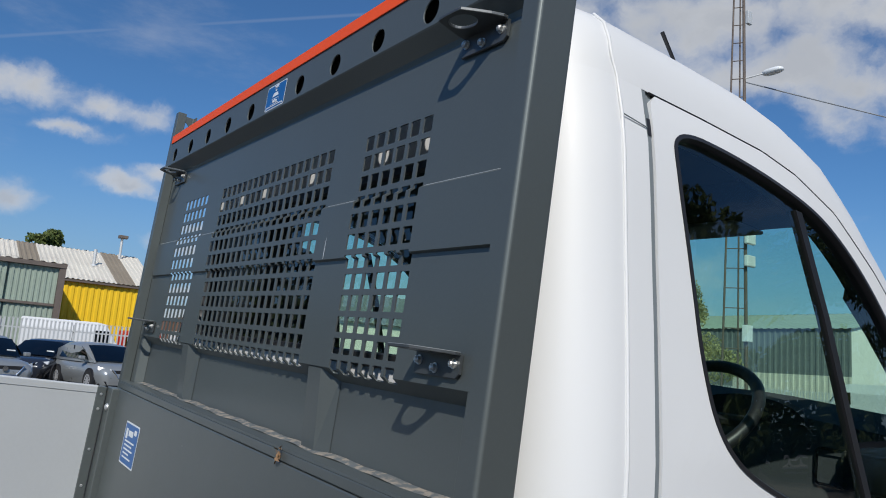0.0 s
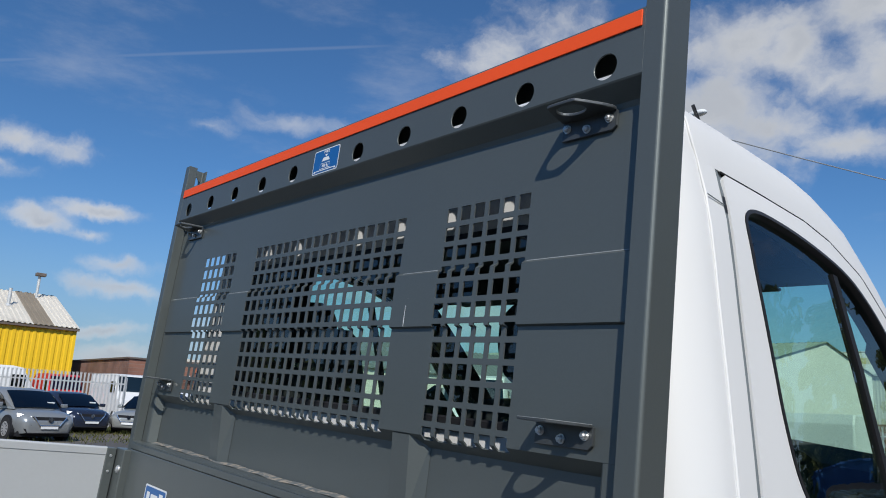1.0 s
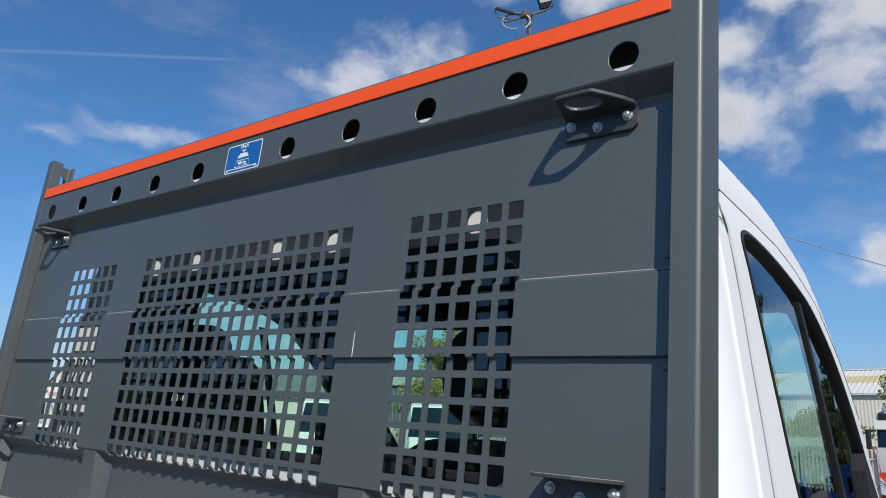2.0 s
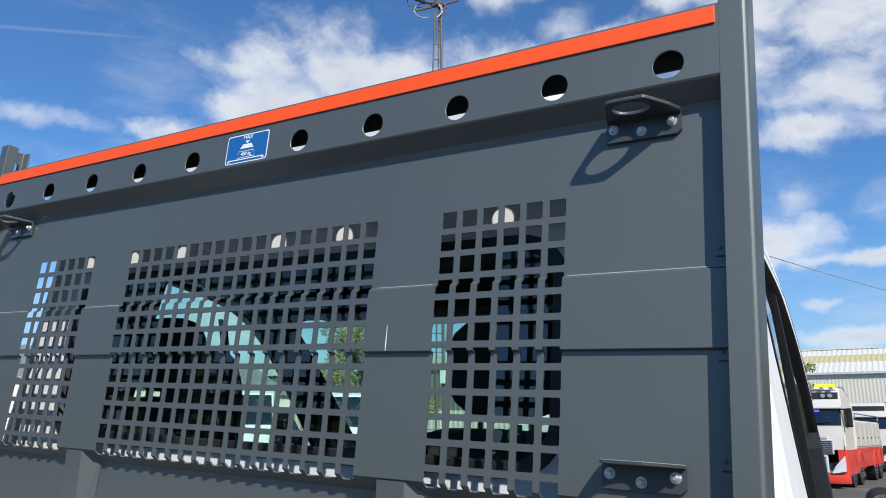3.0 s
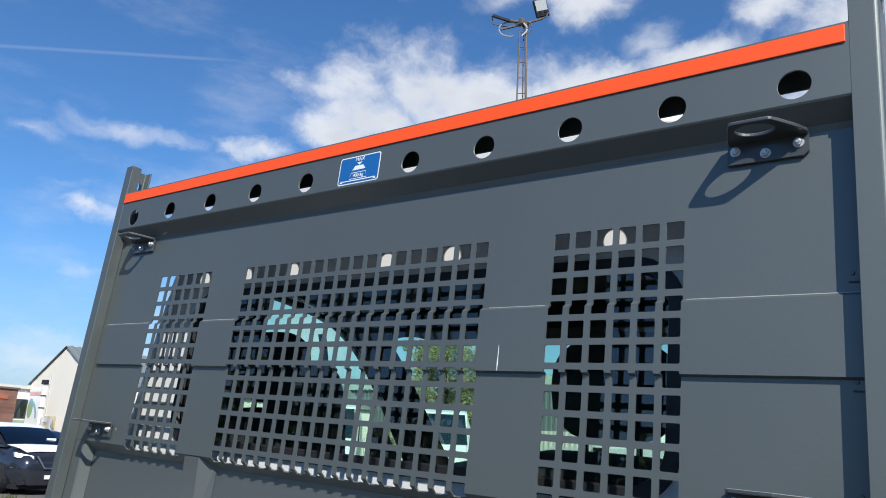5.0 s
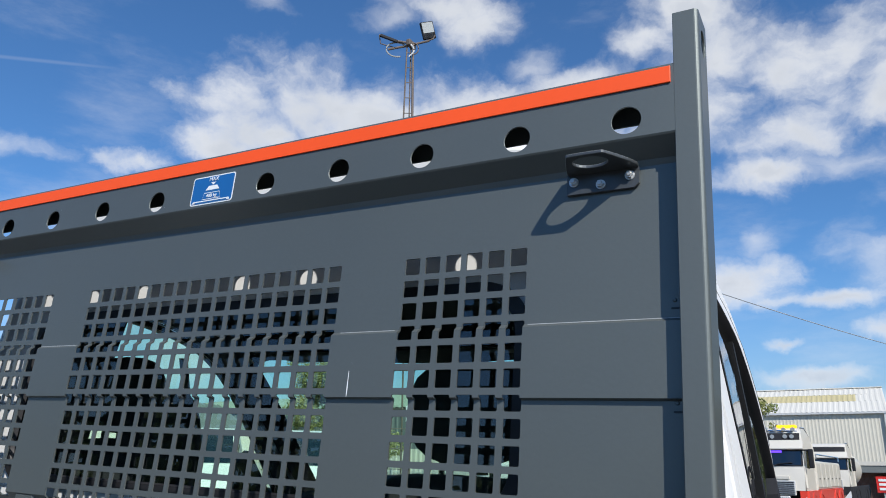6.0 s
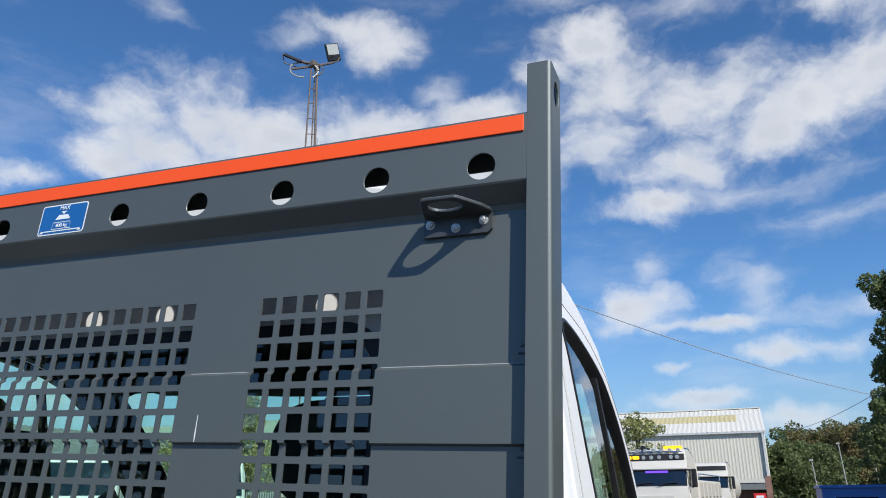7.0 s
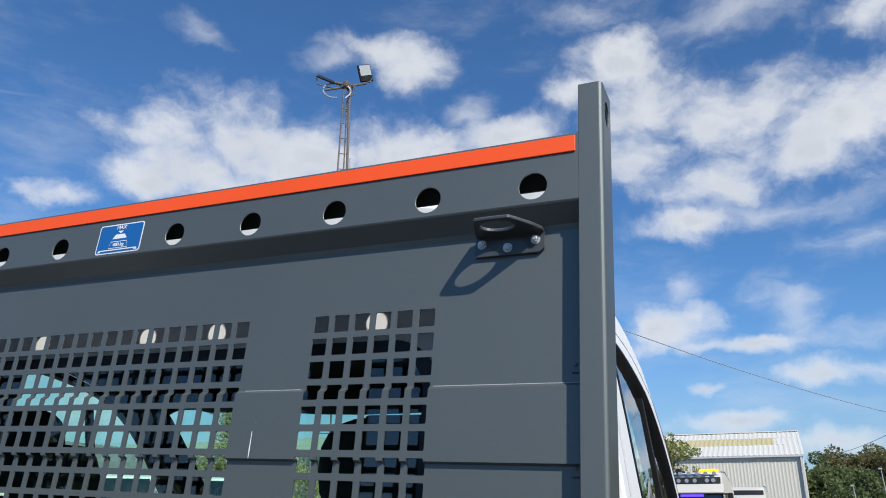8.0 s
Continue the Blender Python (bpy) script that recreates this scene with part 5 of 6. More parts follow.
    for z in (5.4, 6.1):
        part("floodlight", box(tuple(spot(w + 0.05, -0.2, z)), tuple(spot(w + 0.4, 0.1, z + 0.35)), 0.03), PAPER, m, "pale floodlight")
    part("footing", box((cx - 0.5, cy - 0.4, -0.1), (cx + 0.5, cy + 0.6, 0.12), 0.03), PALEROOF, m)
    return spot(w, 0, 11.45)


hook = mast()


def cable(a, b, sag, label):
    a, b = Vector(a), Vector(b)
    pts = [a.lerp(b, t) - Vector((0, 0, 4 * sag * t * (1 - t))) for t in np.linspace(0, 1, 30)]
    tagged(part("overhead_cable", add_tube(bmesh.new(), pts, 0.021, 6), CABLE), label, "cable")


pole_top = Vector((9.9, 57.5, 7.9))
pole = thing("telegraph_pole", "slim grey wooden telegraph pole among the trees", "pole")
part("shaft", cyl((pole_top.x, pole_top.y, 0), pole_top + Vector((0, 0, 0.3)), 0.14, 0.10, 10), BARK, pole)
cable(hook, pole_top, 0.7, "thin grey overhead cable from the mast")
cable(pole_top, (6.2, 108.0, 9.2), 0.5, "thin grey overhead cable to the trees")


# ---- trees ----
def leaf_cloud(name, blobs, count, size, material, parent, seed):
    """Leaves in clumps: small folded quads scattered through many overlapping blobs."""
    rng = np.random.default_rng(seed)
    blobs = np.array(blobs)
    pick = rng.choice(len(blobs), count, p=blobs[:, 3] ** 2 / (blobs[:, 3] ** 2).sum())
    way = rng.normal(size=(count, 3))
    way /= np.linalg.norm(way, axis=1)[:, None]
    reach = rng.uniform(0.45, 1.0, count) ** 0.6
    mid = blobs[pick, :3] + way * (blobs[pick, 3] * reach)[:, None] * np.array([1, 1, 0.8])
    a = rng.normal(size=(count, 3))
    a /= np.linalg.norm(a, axis=1)[:, None]
    b = np.cross(a, rng.normal(size=(count, 3)))
    b /= np.linalg.norm(b, axis=1)[:, None]
    s = (size * rng.uniform(0.6, 1.4, count))[:, None]
    verts = np.stack([mid - a * s, mid - b * s * 0.55, mid + a * s, mid + b * s * 0.55], 1).reshape(-1, 3)
    mesh = bpy.data.meshes.new(name)
    mesh.from_pydata(verts.tolist(), [], np.arange(count * 4).reshape(-1, 4).tolist())
    mesh.materials.append(material)
    ob = new(name, mesh)
    ob.parent = parent
    return ob


def tree(x, y, high, spread, material, label, seed, leaves=9000, leaf=0.13, bare=0.28, limbs=22):
    rng = random.Random(seed)
    t = thing("tree", label, "tree")
    trunk = bmesh.new()
    lean = (rng.uniform(-0.3, 0.3), rng.uniform(-0.3, 0.3))
    spine = [Vector((x + lean[0] * s, y + lean[1] * s, high * 0.85 * s)) for s in np.linspace(0, 1, 7)]
    for k, (p, q) in enumerate(zip(spine, spine[1:])):
        r = 0.026 * high
        add_cyl(trunk, p, q, r * (1 - k / 7), r * (1 - (k + 1) / 7) + 0.01, 8)
    blobs = []
    for k in range(limbs):
        h = high * rng.uniform(bare, 0.93)
        a, full = rng.uniform(0, 6.28), math.sin(math.pi * min(1.0, (h / high - bare + 0.12) / (1.08 - bare))) ** 0.7
        r = spread * full * rng.uniform(0.35, 0.95)
        tip = Vector((x + r * math.cos(a), y + r * math.sin(a), h))
        root = Vector((x, y, max(high * 0.15, h - r * 0.8)))
        add_cyl(trunk, root, tip, 0.008 * high, 0.012, 5)
        blobs.append((*tip, spread * rng.uniform(0.26, 0.46)))
        for _ in range(2):
            blobs.append((tip.x + rng.gauss(0, 0.3) * spread, tip.y + rng.gauss(0, 0.3) * spread, tip.z + rng.gauss(0, 0.16) * spread, spread * rng.uniform(0.12, 0.26)))
    blobs.append((x + lean[0], y + lean[1], high * 0.93, spread * 0.25))
    part("trunk", trunk, BARK, t)
    leaf_cloud("crown", blobs, leaves, leaf, material, t, seed)


def polar(az, far):
    return 1.3 + far * math.sin(radians(az)), -0.9 + far * math.cos(radians(az))


tree(*polar(-83.1, 88), 13.6, 2.3, LEAF_MID, "round dark green tree behind the yellow unit", 3, 5000, 0.22)
tree(*polar(-7.0, 47), 6.5, 1.75, LEAF_LIME, "small yellow-green tree behind the lorry", 4, 7500, 0.085, 0.2)
tree(*polar(11.6, 45), 13.4, 2.8, LEAF_DARK, "tall dark green tree beside the yard", 5, 60000, 0.10, 0.06, 46)
tree(*polar(-37.6, 33), 6.2, 2.4, LEAF_PALE, "broad light green tree behind the fence", 6, 40000, 0.055, 0.12, 30)
tree(*polar(9.7, 54), 8.9, 2.1, LEAF_DARK, "dense dark green tree beside the telegraph pole", 15, 24000, 0.11, 0.05, 36)
tree(*polar(24.0, 36), 12.5, 4.2, LEAF_DARK, "tall dark green tree at the yard's edge", 8, 12000, 0.15, 0.1)
tree(*polar(33.0, 33), 10.5, 4.0, LEAF_DARK, "dark green tree at the yard's edge", 9, 12000, 0.15, 0.1)
tree(*polar(43.0, 38), 12.0, 4.5, LEAF_MID, "leafy tree at the yard's edge", 10, 12000, 0.15, 0.1)


def far_wood():
    rng = random.Random(12)
    for name, material, span, far, high, label in (
        ("dark_wood", LEAF_DARK, (1.5, 17.0), (112, 126), (9.8, 12.0), "dark green wood beyond the yard"),
        ("autumn_wood", LEAF_BROWN, (3.8, 9.0), (100, 108), (7.6, 10.0), "brown-green trees before the wood"),
        ("shrub_row", LEAF_DARK, (1.9, 4.0), (92, 98), (5.0, 7.4), "dark green trees before the wood"),
    ):
        blobs = []
        for _ in range(90):
            az, d, h = rng.uniform(*span), rng.uniform(*far), rng.uniform(*high)
            x, y = polar(az, d)
            for _ in range(7):
                z = h * rng.uniform(0.1, 0.92)
                blobs.append((x + rng.gauss(0, 1.4), y + rng.gauss(0, 1.4), z, rng.uniform(0.7, 1.7) * (1.15 - 0.5 * z / h)))
        ob = leaf_cloud(name, blobs, 120000, 0.18, material, None, 13)
        tagged(ob, label, "trees", kind="stuff")


far_wood()


def unseen_tree_belt():
    """Unseen trees, added to close the yard behind and beside and block low sky."""
    rng = random.Random(21)
    blobs = []
    for _ in range(108):
        az, d = rng.uniform(22, 262), rng.uniform(24, 32)
        # Rear heights follow the skyline mirrored in the rear window.
        h = rng.uniform(9.5, 13.5) if az < 100 else rng.uniform(5.0, 6.2)
        x, y = polar(az, d)
        for _ in range(9):
            z = h * rng.uniform(0.05, 0.92)
            blobs.append((x + rng.gauss(0, 1.3), y + rng.gauss(0, 1.3), z, rng.uniform(1.0, 2.1) * (1.15 - 0.5 * z / h) * min(1.0, h / 7.0)))
    tagged(leaf_cloud("unseen_tree_belt", blobs, 80000, 0.28, LEAF_DARK, None, 22), "dark green belt of trees added out of view round the yard", "trees", kind="stuff")


unseen_tree_belt()
for az, d, h in ((4.1, 84, 4.6), (5.85, 86, 6.2), (7.7, 80, 6.3)):
    x, y = polar(az, d)
    lp = thing("lamp_post", "slim pale leaning lamp post by the far trees", "lamp post", "lamp posts by the wood")
    part("shaft", cyl((x + 0.25, y, 0), (x, y, h), 0.06, 0.045, 8), POST_GREY, lp)
    part("lamp_head", box((x - 0.22, y - 0.1, h - 0.05), (x + 0.12, y + 0.1, h + 0.12), 0.03), POST_GREY, lp)


# ---- vehicles ----
def add_wheel(parent, x, y, r, w, hub=ALLOY):
    tyre = part("wheel", add_cyl(bmesh.new(), (x, y - w / 2, r), (x, y + w / 2, r), r, n=24), TYRE, parent)
    part("rim", cyl((x, y - w / 2 - 0.006, r), (x, y + w / 2 + 0.006, r), r * 0.66, n=20), TRIM if hub is ALLOY else hub, tyre)
    for side in (-1, 1):
        p = Vector((x, y + side * (w / 2 + 0.008), r))
        slots = [[(p.x + r * f * math.cos(2 * math.pi * (k + g) / 10), p.z + r * f * math.sin(2 * math.pi * (k + g) / 10)) for f, g in ((0.24, -0.12), (0.56, -0.26), (0.56, 0.26), (0.24, 0.12))] for k in range(10)]
        star = flat_plate(circle(p.x, p.z, r * 0.65, 30), slots, lambda u, v: Vector((u, p.y, v)))
        solid(part("spokes", star, hub if hub is ALLOY else TRIM, tyre), 0.008)


def car(x, y, yaw, paint, label, length=4.4, width=1.82, high=1.6, film=False):
    """Crossover car, nose towards its own +x, built from lofted sections."""
    c = thing("parked_car", label, "car", "parked cars", at=Matrix.Translation((x, y, 0)) @ Matrix.Rotation(radians(yaw), 4, "Z"))
    L, W, H = length / 2, width / 2, high
    up = 0.16 if film else 0.0

    def ring(px, half, low, high_, n=8, tuck=0.86):
        pts = []
        for k in range(n + 1):
            a = math.pi * k / n
            ca, sa = math.copysign(abs(math.cos(a)) ** 0.45, math.cos(a)), abs(math.sin(a)) ** 0.55
            pts.append((px, half * ca, low + 0.28 + (high_ - low - 0.28) * sa))
        pts += [(px, -half * tuck, low), (px, half * tuck, low)]
        return pts

    secs = [(-L, 0.78, 0.42, 0.78), (-L + 0.06, 0.9, 0.32, 0.98), (-L + 0.45, 0.98, 0.24, 1.06), (-1.0, 1, 0.22, 1.04), (0.2, 1, 0.22, 1.02), (0.75, 1, 0.22, 1.0),
            (1.1, 0.99, 0.22, 0.97), (L - 0.45, 0.97, 0.22, 0.92), (L - 0.16, 0.90, 0.24, 0.82), (L - 0.03, 0.80, 0.27, 0.70), (L, 0.72, 0.34, 0.58)]
    part("body", loft([ring(px, W * f, lo, hi + up) for px, f, lo, hi in secs]), paint, c, "", 50)
    cab = [(-L + 0.12, 0.72, 1.02 + up), (-L + 0.42, 0.80, H - 0.16), (-L + 0.95, 0.80, H - 0.03), (-0.5, 0.81, H), (0.1, 0.80, H - 0.03), (0.42, 0.78, H - 0.13), (1.22, 0.80, 0.95 + up)]

    def house(px, f, z, low=0.93 + up):
        return [(px, W * s * (f + (0.12 if zz < z - 0.1 else 0.0)), zz) for s, zz in ((-1, low), (-0.97, z - 0.14 if z > low + 0.2 else low), (-0.86, z - 0.02), (-0.6, z), (0.6, z), (0.86, z - 0.02), (0.97, z - 0.14 if z > low + 0.2 else low), (1, low))]

    part("cabin", loft([house(*s) for s in cab]), paint, c, "", 35)
    if film:
        cover = [[(px, W * f * sh, z + up + 0.018 - 0.05 * sh ** 4) for sh in np.linspace(-0.86, 0.86, 9)] for px, f, z in ((1.30, 0.95, 1.0), (L - 0.75, 0.93, 0.975), (L - 0.45, 0.90, 0.93), (L - 0.22, 0.82, 0.85))]
        solid(part("bonnet_film", loft(cover, closed=False), PAPER, c, "white transit film on the bonnet", 50), 0.006)
        cover = [[(px, W * f * sh, z + 0.012 - 0.02 * sh ** 4) for sh in np.linspace(-0.84, 0.84, 7)] for px, f, z in ((-L + 0.95, 0.80, H - 0.03), (-0.5, 0.81, H), (0.1, 0.80, H - 0.03), (0.40, 0.78, H - 0.12))]
        solid(part("roof_film", loft(cover, closed=False), PAPER, c, "white transit film on the roof", 50), 0.006)
    glass = bmesh.new()
    add_loft(glass, [[(px + 0.03, W * s * f, z + 0.012 + 0.03 * (1 - s * s)) for s in np.linspace(-0.94, 0.94, 9)] for px, f, z in ((0.40, 0.79, H - 0.13), (0.80, 0.80, (H - 0.13 + 0.965 + up) / 2 + 0.03), (1.20, 0.81, 0.965 + up))], closed=False)
    solid(part("windscreen", glass, GLASS_FAR, c, "dark windscreen", 60), 0.012)
    for s in (-1, 1):
        edge = [(-1.45, 1.04 + up), (-1.25, H - 0.2), (-0.5, H - 0.12), (0.15, H - 0.16), (0.50, H - 0.27), (1.02, 1.01 + up)]
        side = flat_plate(edge, [], lambda u, v: Vector((u, s * (W * (0.935 - 0.13 * (v - 1.0 - up) / (H - 1.0 - up)) + 0.012 + 0.12 * up), v)))
        solid(part("side_windows", side, GLASS_FAR, c, "dark side glass"), 0.01)
        part("window_pillar", box((-0.40, s * W * 0.885 - 0.02, 1.0 + up), (-0.30, s * W * 0.885 + 0.045, H - 0.15)), TRIM, c)
        part("mirror", box((0.78, s * (W + 0.10) - 0.09, 1.0 + up), (0.95, s * (W + 0.10) + 0.09, 1.13 + up), 0.03), paint, c)
        lampshape = loft([[(L - 0.34 + d, s * W * 0.93, 0.72 + up), (L - 0.06 + d, s * W * 0.60, 0.66 + up), (L - 0.12 + d, s * W * 0.58, 0.76 + up), (L - 0.40 + d, s * W * 0.93, 0.83 + up)] for d in (-0.05, 0.03)])
        part("headlight", lampshape, LENS, c, "clear headlamp")
        part("wheel_arch", add_cyl(bmesh.new(), (1.32, s * (W - 0.12), 0.36), (1.32, s * (W + 0.004), 0.36), 0.40, n=24), TRIM, c)
        part("wheel_arch", add_cyl(bmesh.new(), (-1.32, s * (W - 0.12), 0.36), (-1.32, s * (W + 0.004), 0.36), 0.40, n=24), TRIM, c)
        for px in (1.32, -1.32):
            add_wheel(c, px, s * (W - 0.10), 0.37 if film else 0.34, 0.23)
    part("grille", loft([[(L - 0.03 + d, y, z) for y, z in ((-0.52, 0.74 + up), (0.52, 0.74 + up), (0.34, 0.47 + up), (-0.34, 0.47 + up))] for d in (-0.06, 0.015)]), TRIM, c, "black grille")
    part("grille_bar", add_tube(bmesh.new(), [(L + 0.02, -0.50, 0.75 + up), (L + 0.03, -0.30, 0.48 + up), (L + 0.03, 0.30, 0.48 + up), (L + 0.02, 0.50, 0.75 + up)], 0.022, 6), CHROME, c, "chrome grille line")
    part("badge", cyl((L + 0.01, 0, 0.66 + up), (L + 0.04, 0, 0.66 + up), 0.075, n=18), CHROME, c, "round chrome badge")
    part("lower_bumper", loft([[(L - 0.08 + d, y, z) for y, z in ((-0.72, 0.38), (0.72, 0.38), (0.62, 0.24), (-0.62, 0.24))] for d in (-0.1, 0.05)]), TRIM, c)
    part("number_plate", box((L + 0.02, -0.26, 0.385), (L + 0.04, 0.26, 0.48)), PAPER, c, "blank white plate")
    part("windscreen_label", box((0.98, 0.38, 1.10 + up), (1.02, 0.62, 1.18 + up)), PAPER, c, "white paper in the windscreen")
    part("underbody", box((-L + 0.3, -W * 0.85, 0.14), (L - 0.3, W * 0.85, 0.30)), TRIM, c)


car(-24.9, 1.2, 14, CAR_GREY, "grey crossover car parked in a row")
car(-29.2, 3.6, -30, CAR_BLACK, "black crossover car parked behind the grey ones")
car(-26.3, 4.9, 12, CAR_GREY, "grey crossover car with a black chrome-edged grille")
car(-31.6, 7.7, 10, CAR_NAVY, "dark navy hatchback with a paper in the windscreen", 4.4, 1.78, 1.55)
car(-31.0, 10.9, -42, CAR_SILVER, "silver-green crossover car parked across the row", 4.4, 1.82, 1.6)
car(-20.4, 8.5, 3, CAR_BLACK, "black sport utility car with white transit film on bonnet and roof", 4.65, 1.86, 1.68, True)
car(-29.6, 13.6, 24, CAR_NAVY, "dark blue car behind the black one", 4.4, 1.8, 1.55)


def van(x, y, yaw, paint, label, high=2.5, length=5.2):
    v = thing("parked_van", label, "van", at=Matrix.Translation((x, y, 0)) @ Matrix.Rotation(radians(yaw), 4, "Z"))
    L, W = length / 2, 1.0
    secs = [(-L, 0.94, 0.4, high - 0.05), (-L + 0.08, 0.98, 0.35, high), (L - 1.7, 0.98, 0.35, high), (L - 1.25, 0.96, 0.35, high - 0.08), (L - 0.72, 0.95, 0.35, high * 0.63), (L - 0.1, 0.92, 0.38, high * 0.48), (L, 0.86, 0.45, high * 0.36)]
    part("body", loft([[(px, W * f * s, z) for s, z in ((-1, lo), (-1, lo + (hi - lo) * 0.8), (-0.88, hi), (0.88, hi), (1, lo + (hi - lo) * 0.8), (1, lo))] for px, f, lo, hi in secs]), paint, v)
    part("windscreen", loft([[(L - 1.23 + 0.015, y, high - 0.13) for y in (-0.8, 0.8)], [(L - 0.74 + 0.015, y, high * 0.65) for y in (-0.88, 0.88)]], closed=False), GLASS_FAR, v)
    for s in (-1, 1):
        part("side_window", box((L - 1.75, s * 0.985 - 0.004, high * 0.62), (L - 1.1, s * 0.985 + 0.004, high * 0.84)), GLASS_FAR, v)
        for px in (L - 0.85, -L + 0.95):
            add_wheel(v, px, s * 0.9, 0.34, 0.22, STEEL)
    part("bumper", box((L - 0.08, -0.85, 0.35), (L + 0.05, 0.85, 0.6), 0.03), TRIM, v)


van(-41.5, 6.4, 84, WHITE, "white van behind the palisade fence", 2.65)
van(-42.0, 0.9, 88, WHITE, "white van behind the palisade fence", 2.6)
van(-42.5, -4.6, 90, WHITE, "white van behind the palisade fence", 2.6)
van(-47.0, 11.0, 2, RED, "red van behind the palisade fence", 2.5, 4.2)
van(-41.5, 12.9, 2, WHITE, "white van beside the brick store", 2.6)
van(-13.5, 33.0, 175, WHITE, "white van parked before the fence", 2.3)
van(-8.5, 39.5, 178, WHITE, "white van behind the fence", 2.4)
van(-12.3, 16.4, -52, WHITE, "white van parked before the lighting mast", 2.6)
van(-15.4, 15.2, -48, WHITE, "white van parked before the lighting mast", 2.66)


def lorry(x, y, yaw, label, lower, tank, lit):
    """Heavy lorry, nose towards its own +x."""
    v = thing("lorry", label, "lorry", at=Matrix.Translation((x, y, 0)) @ Matrix.Rotation(radians(yaw), 4, "Z"))
    W = 1.25
    # front outline of the cab: distance ahead, share of the width, height
    nose = [(0.16, 0.93, 1.16), (0.15, 0.95, 1.50), (0.11, 0.96, 1.90), (0.0, 0.955, 2.42), (-0.03, 0.95, 2.70), (-0.13, 0.93, 2.94), (-0.36, 0.90, 3.07), (-0.9, 0.88, 3.10), (-1.5, 0.88, 3.05), (-1.95, 0.90, 2.86), (-2.0, 0.97, 2.5), (-2.0, 0.98, 1.16)]

    def slice_at(k, share):
        px, f, z = nose[k]
        bow = 0.06 * (1 - share ** 4) if k < 6 else 0.0
        return (px + bow - 0.06, W * f * share, z)

    part("cab", loft([[slice_at(k, sh) for sh in np.linspace(-1, 1, 15)] for k in range(len(nose))], closed=False), CREAM_PAINT, v, "cream-white lorry cab", 40)
    for s in (-1, 1):
        side = [(px - 0.06, z) for px, f, z in nose]
        cheek = flat_plate(side, [], lambda u, z: Vector((u, s * (W * (0.952 - 0.06 * max(0.0, z - 2.45) / 0.6)), z)))
        part("cab_side", cheek, CREAM_PAINT, v)
        part("side_window", flat_plate([(-0.18, 1.88), (-0.98, 1.82), (-0.98, 2.42), (-0.30, 2.42)], [], lambda u, z: Vector((u, s * (W * 0.955 + 0.006), z))), GLASS_FAR, v)
        part("corner_vane", loft([[(0.02 - 0.05 * d, s * (W * 0.955 + 0.02 + 0.02 * d), z) for z in (1.25, 1.9)] for d in (-1, 0, 1)], closed=False), CREAM_PAINT, v)
        mir = part("mirror", box((-0.02, s * 1.42 - 0.07, 1.84), (0.12, s * 1.42 + 0.07, 2.42), 0.03), TRIM, v, "tall black mirror")
        part("mirror_arm", box((0.0, s * 1.30 - 0.12, 2.36), (0.05, s * 1.30 + 0.10, 2.41)), TRIM, mir)
        part("roof_rail", add_tube(bmesh.new(), [(-0.6, s * 1.10, 3.10), (-1.2, s * 1.10, 3.12), (-1.95, s * 1.12, 2.84)], 0.025, 6), CHROME, v)
        part("cab_skirt", box((-2.0, s * 1.20 - 0.03, 0.40), (-0.50, s * 1.20 + 0.03, 1.16), 0.02), lower, v)
        for px in (-1.15, -2.7, -6.2, -7.5):
            add_wheel(v, px, s * 1.04, 0.5, 0.32, STEEL)
            arch = [(px + 0.62 * math.cos(radians(a)), 0.5 + 0.62 * math.sin(radians(a))) for a in range(0, 181, 15)] + [(px + 0.52 * math.cos(radians(a)), 0.5 + 0.52 * math.sin(radians(a))) for a in range(180, -1, -15)]
            solid(part("mudguard", flat_plate(arch, [], lambda u, z: Vector((u, s * 1.225, z))), lower if not tank else TRIM, v), 0.03)
        part("body_skirt", box((-8.4, s * 1.19 - 0.03, 0.55), (-2.1, s * 1.19 + 0.03, 1.17), 0.02), lower, v)
        part("headlight", loft([[(d, s * 1.18, 0.52), (d + 0.06, s * 0.80, 0.46), (d + 0.06, s * 0.90, 0.66), (d - 0.02, s * 1.18, 0.98), (d - 0.03, s * 1.19, 0.80)] for d in (0.12, 0.20)]), LENS, v, "bright slanted headlamp")
    part("windscreen", loft([[(px + 0.016 + 0.06 * (1 - sh ** 4) - 0.06, W * 0.955 * sh, z) for sh in np.linspace(-0.94, 0.94, 11)] for px, z in ((0.105, 1.93), (0.055, 2.17), (0.006, 2.40))], closed=False), GLASS_FAR, v, "dark windscreen", 40)
    part("windscreen_surround", loft([[(px + 0.010 + 0.06 * (1 - sh ** 4) - 0.06, W * 0.955 * sh, z) for sh in np.linspace(-0.98, 0.98, 11)] for px, z in ((0.112, 1.895), (0.003, 2.415))], closed=False), TRIM, v, "", 40)
    for y in (-0.55, 0.25):
        part("wiper", add_tube(bmesh.new(), [(0.15, y, 1.90), (0.155, y + 0.25, 1.97), (0.15, y + 0.62, 2.0)], 0.014, 6), TRIM, v)
    part("sun_visor", loft([[(px - 0.05 * abs(sh) ** 3, W * 0.98 * sh, z) for px, z in ((0.02, 2.43), (0.16, 2.41), (0.17, 2.44), (0.06, 2.695), (0.02, 2.70))] for sh in np.linspace(-1, 1, 11)]), CREAM_PAINT, v, "white sun visor", 40)
    part("lamp_panel", loft([[(px - 0.10 * abs(sh) ** 3, W * 0.90 * sh, z) for px, z in ((-0.05, 2.705), (0.055, 2.705), (0.0, 2.915), (-0.12, 2.925))] for sh in np.linspace(-1, 1, 11)]), TRIM, v, "dark lamp panel", 40)
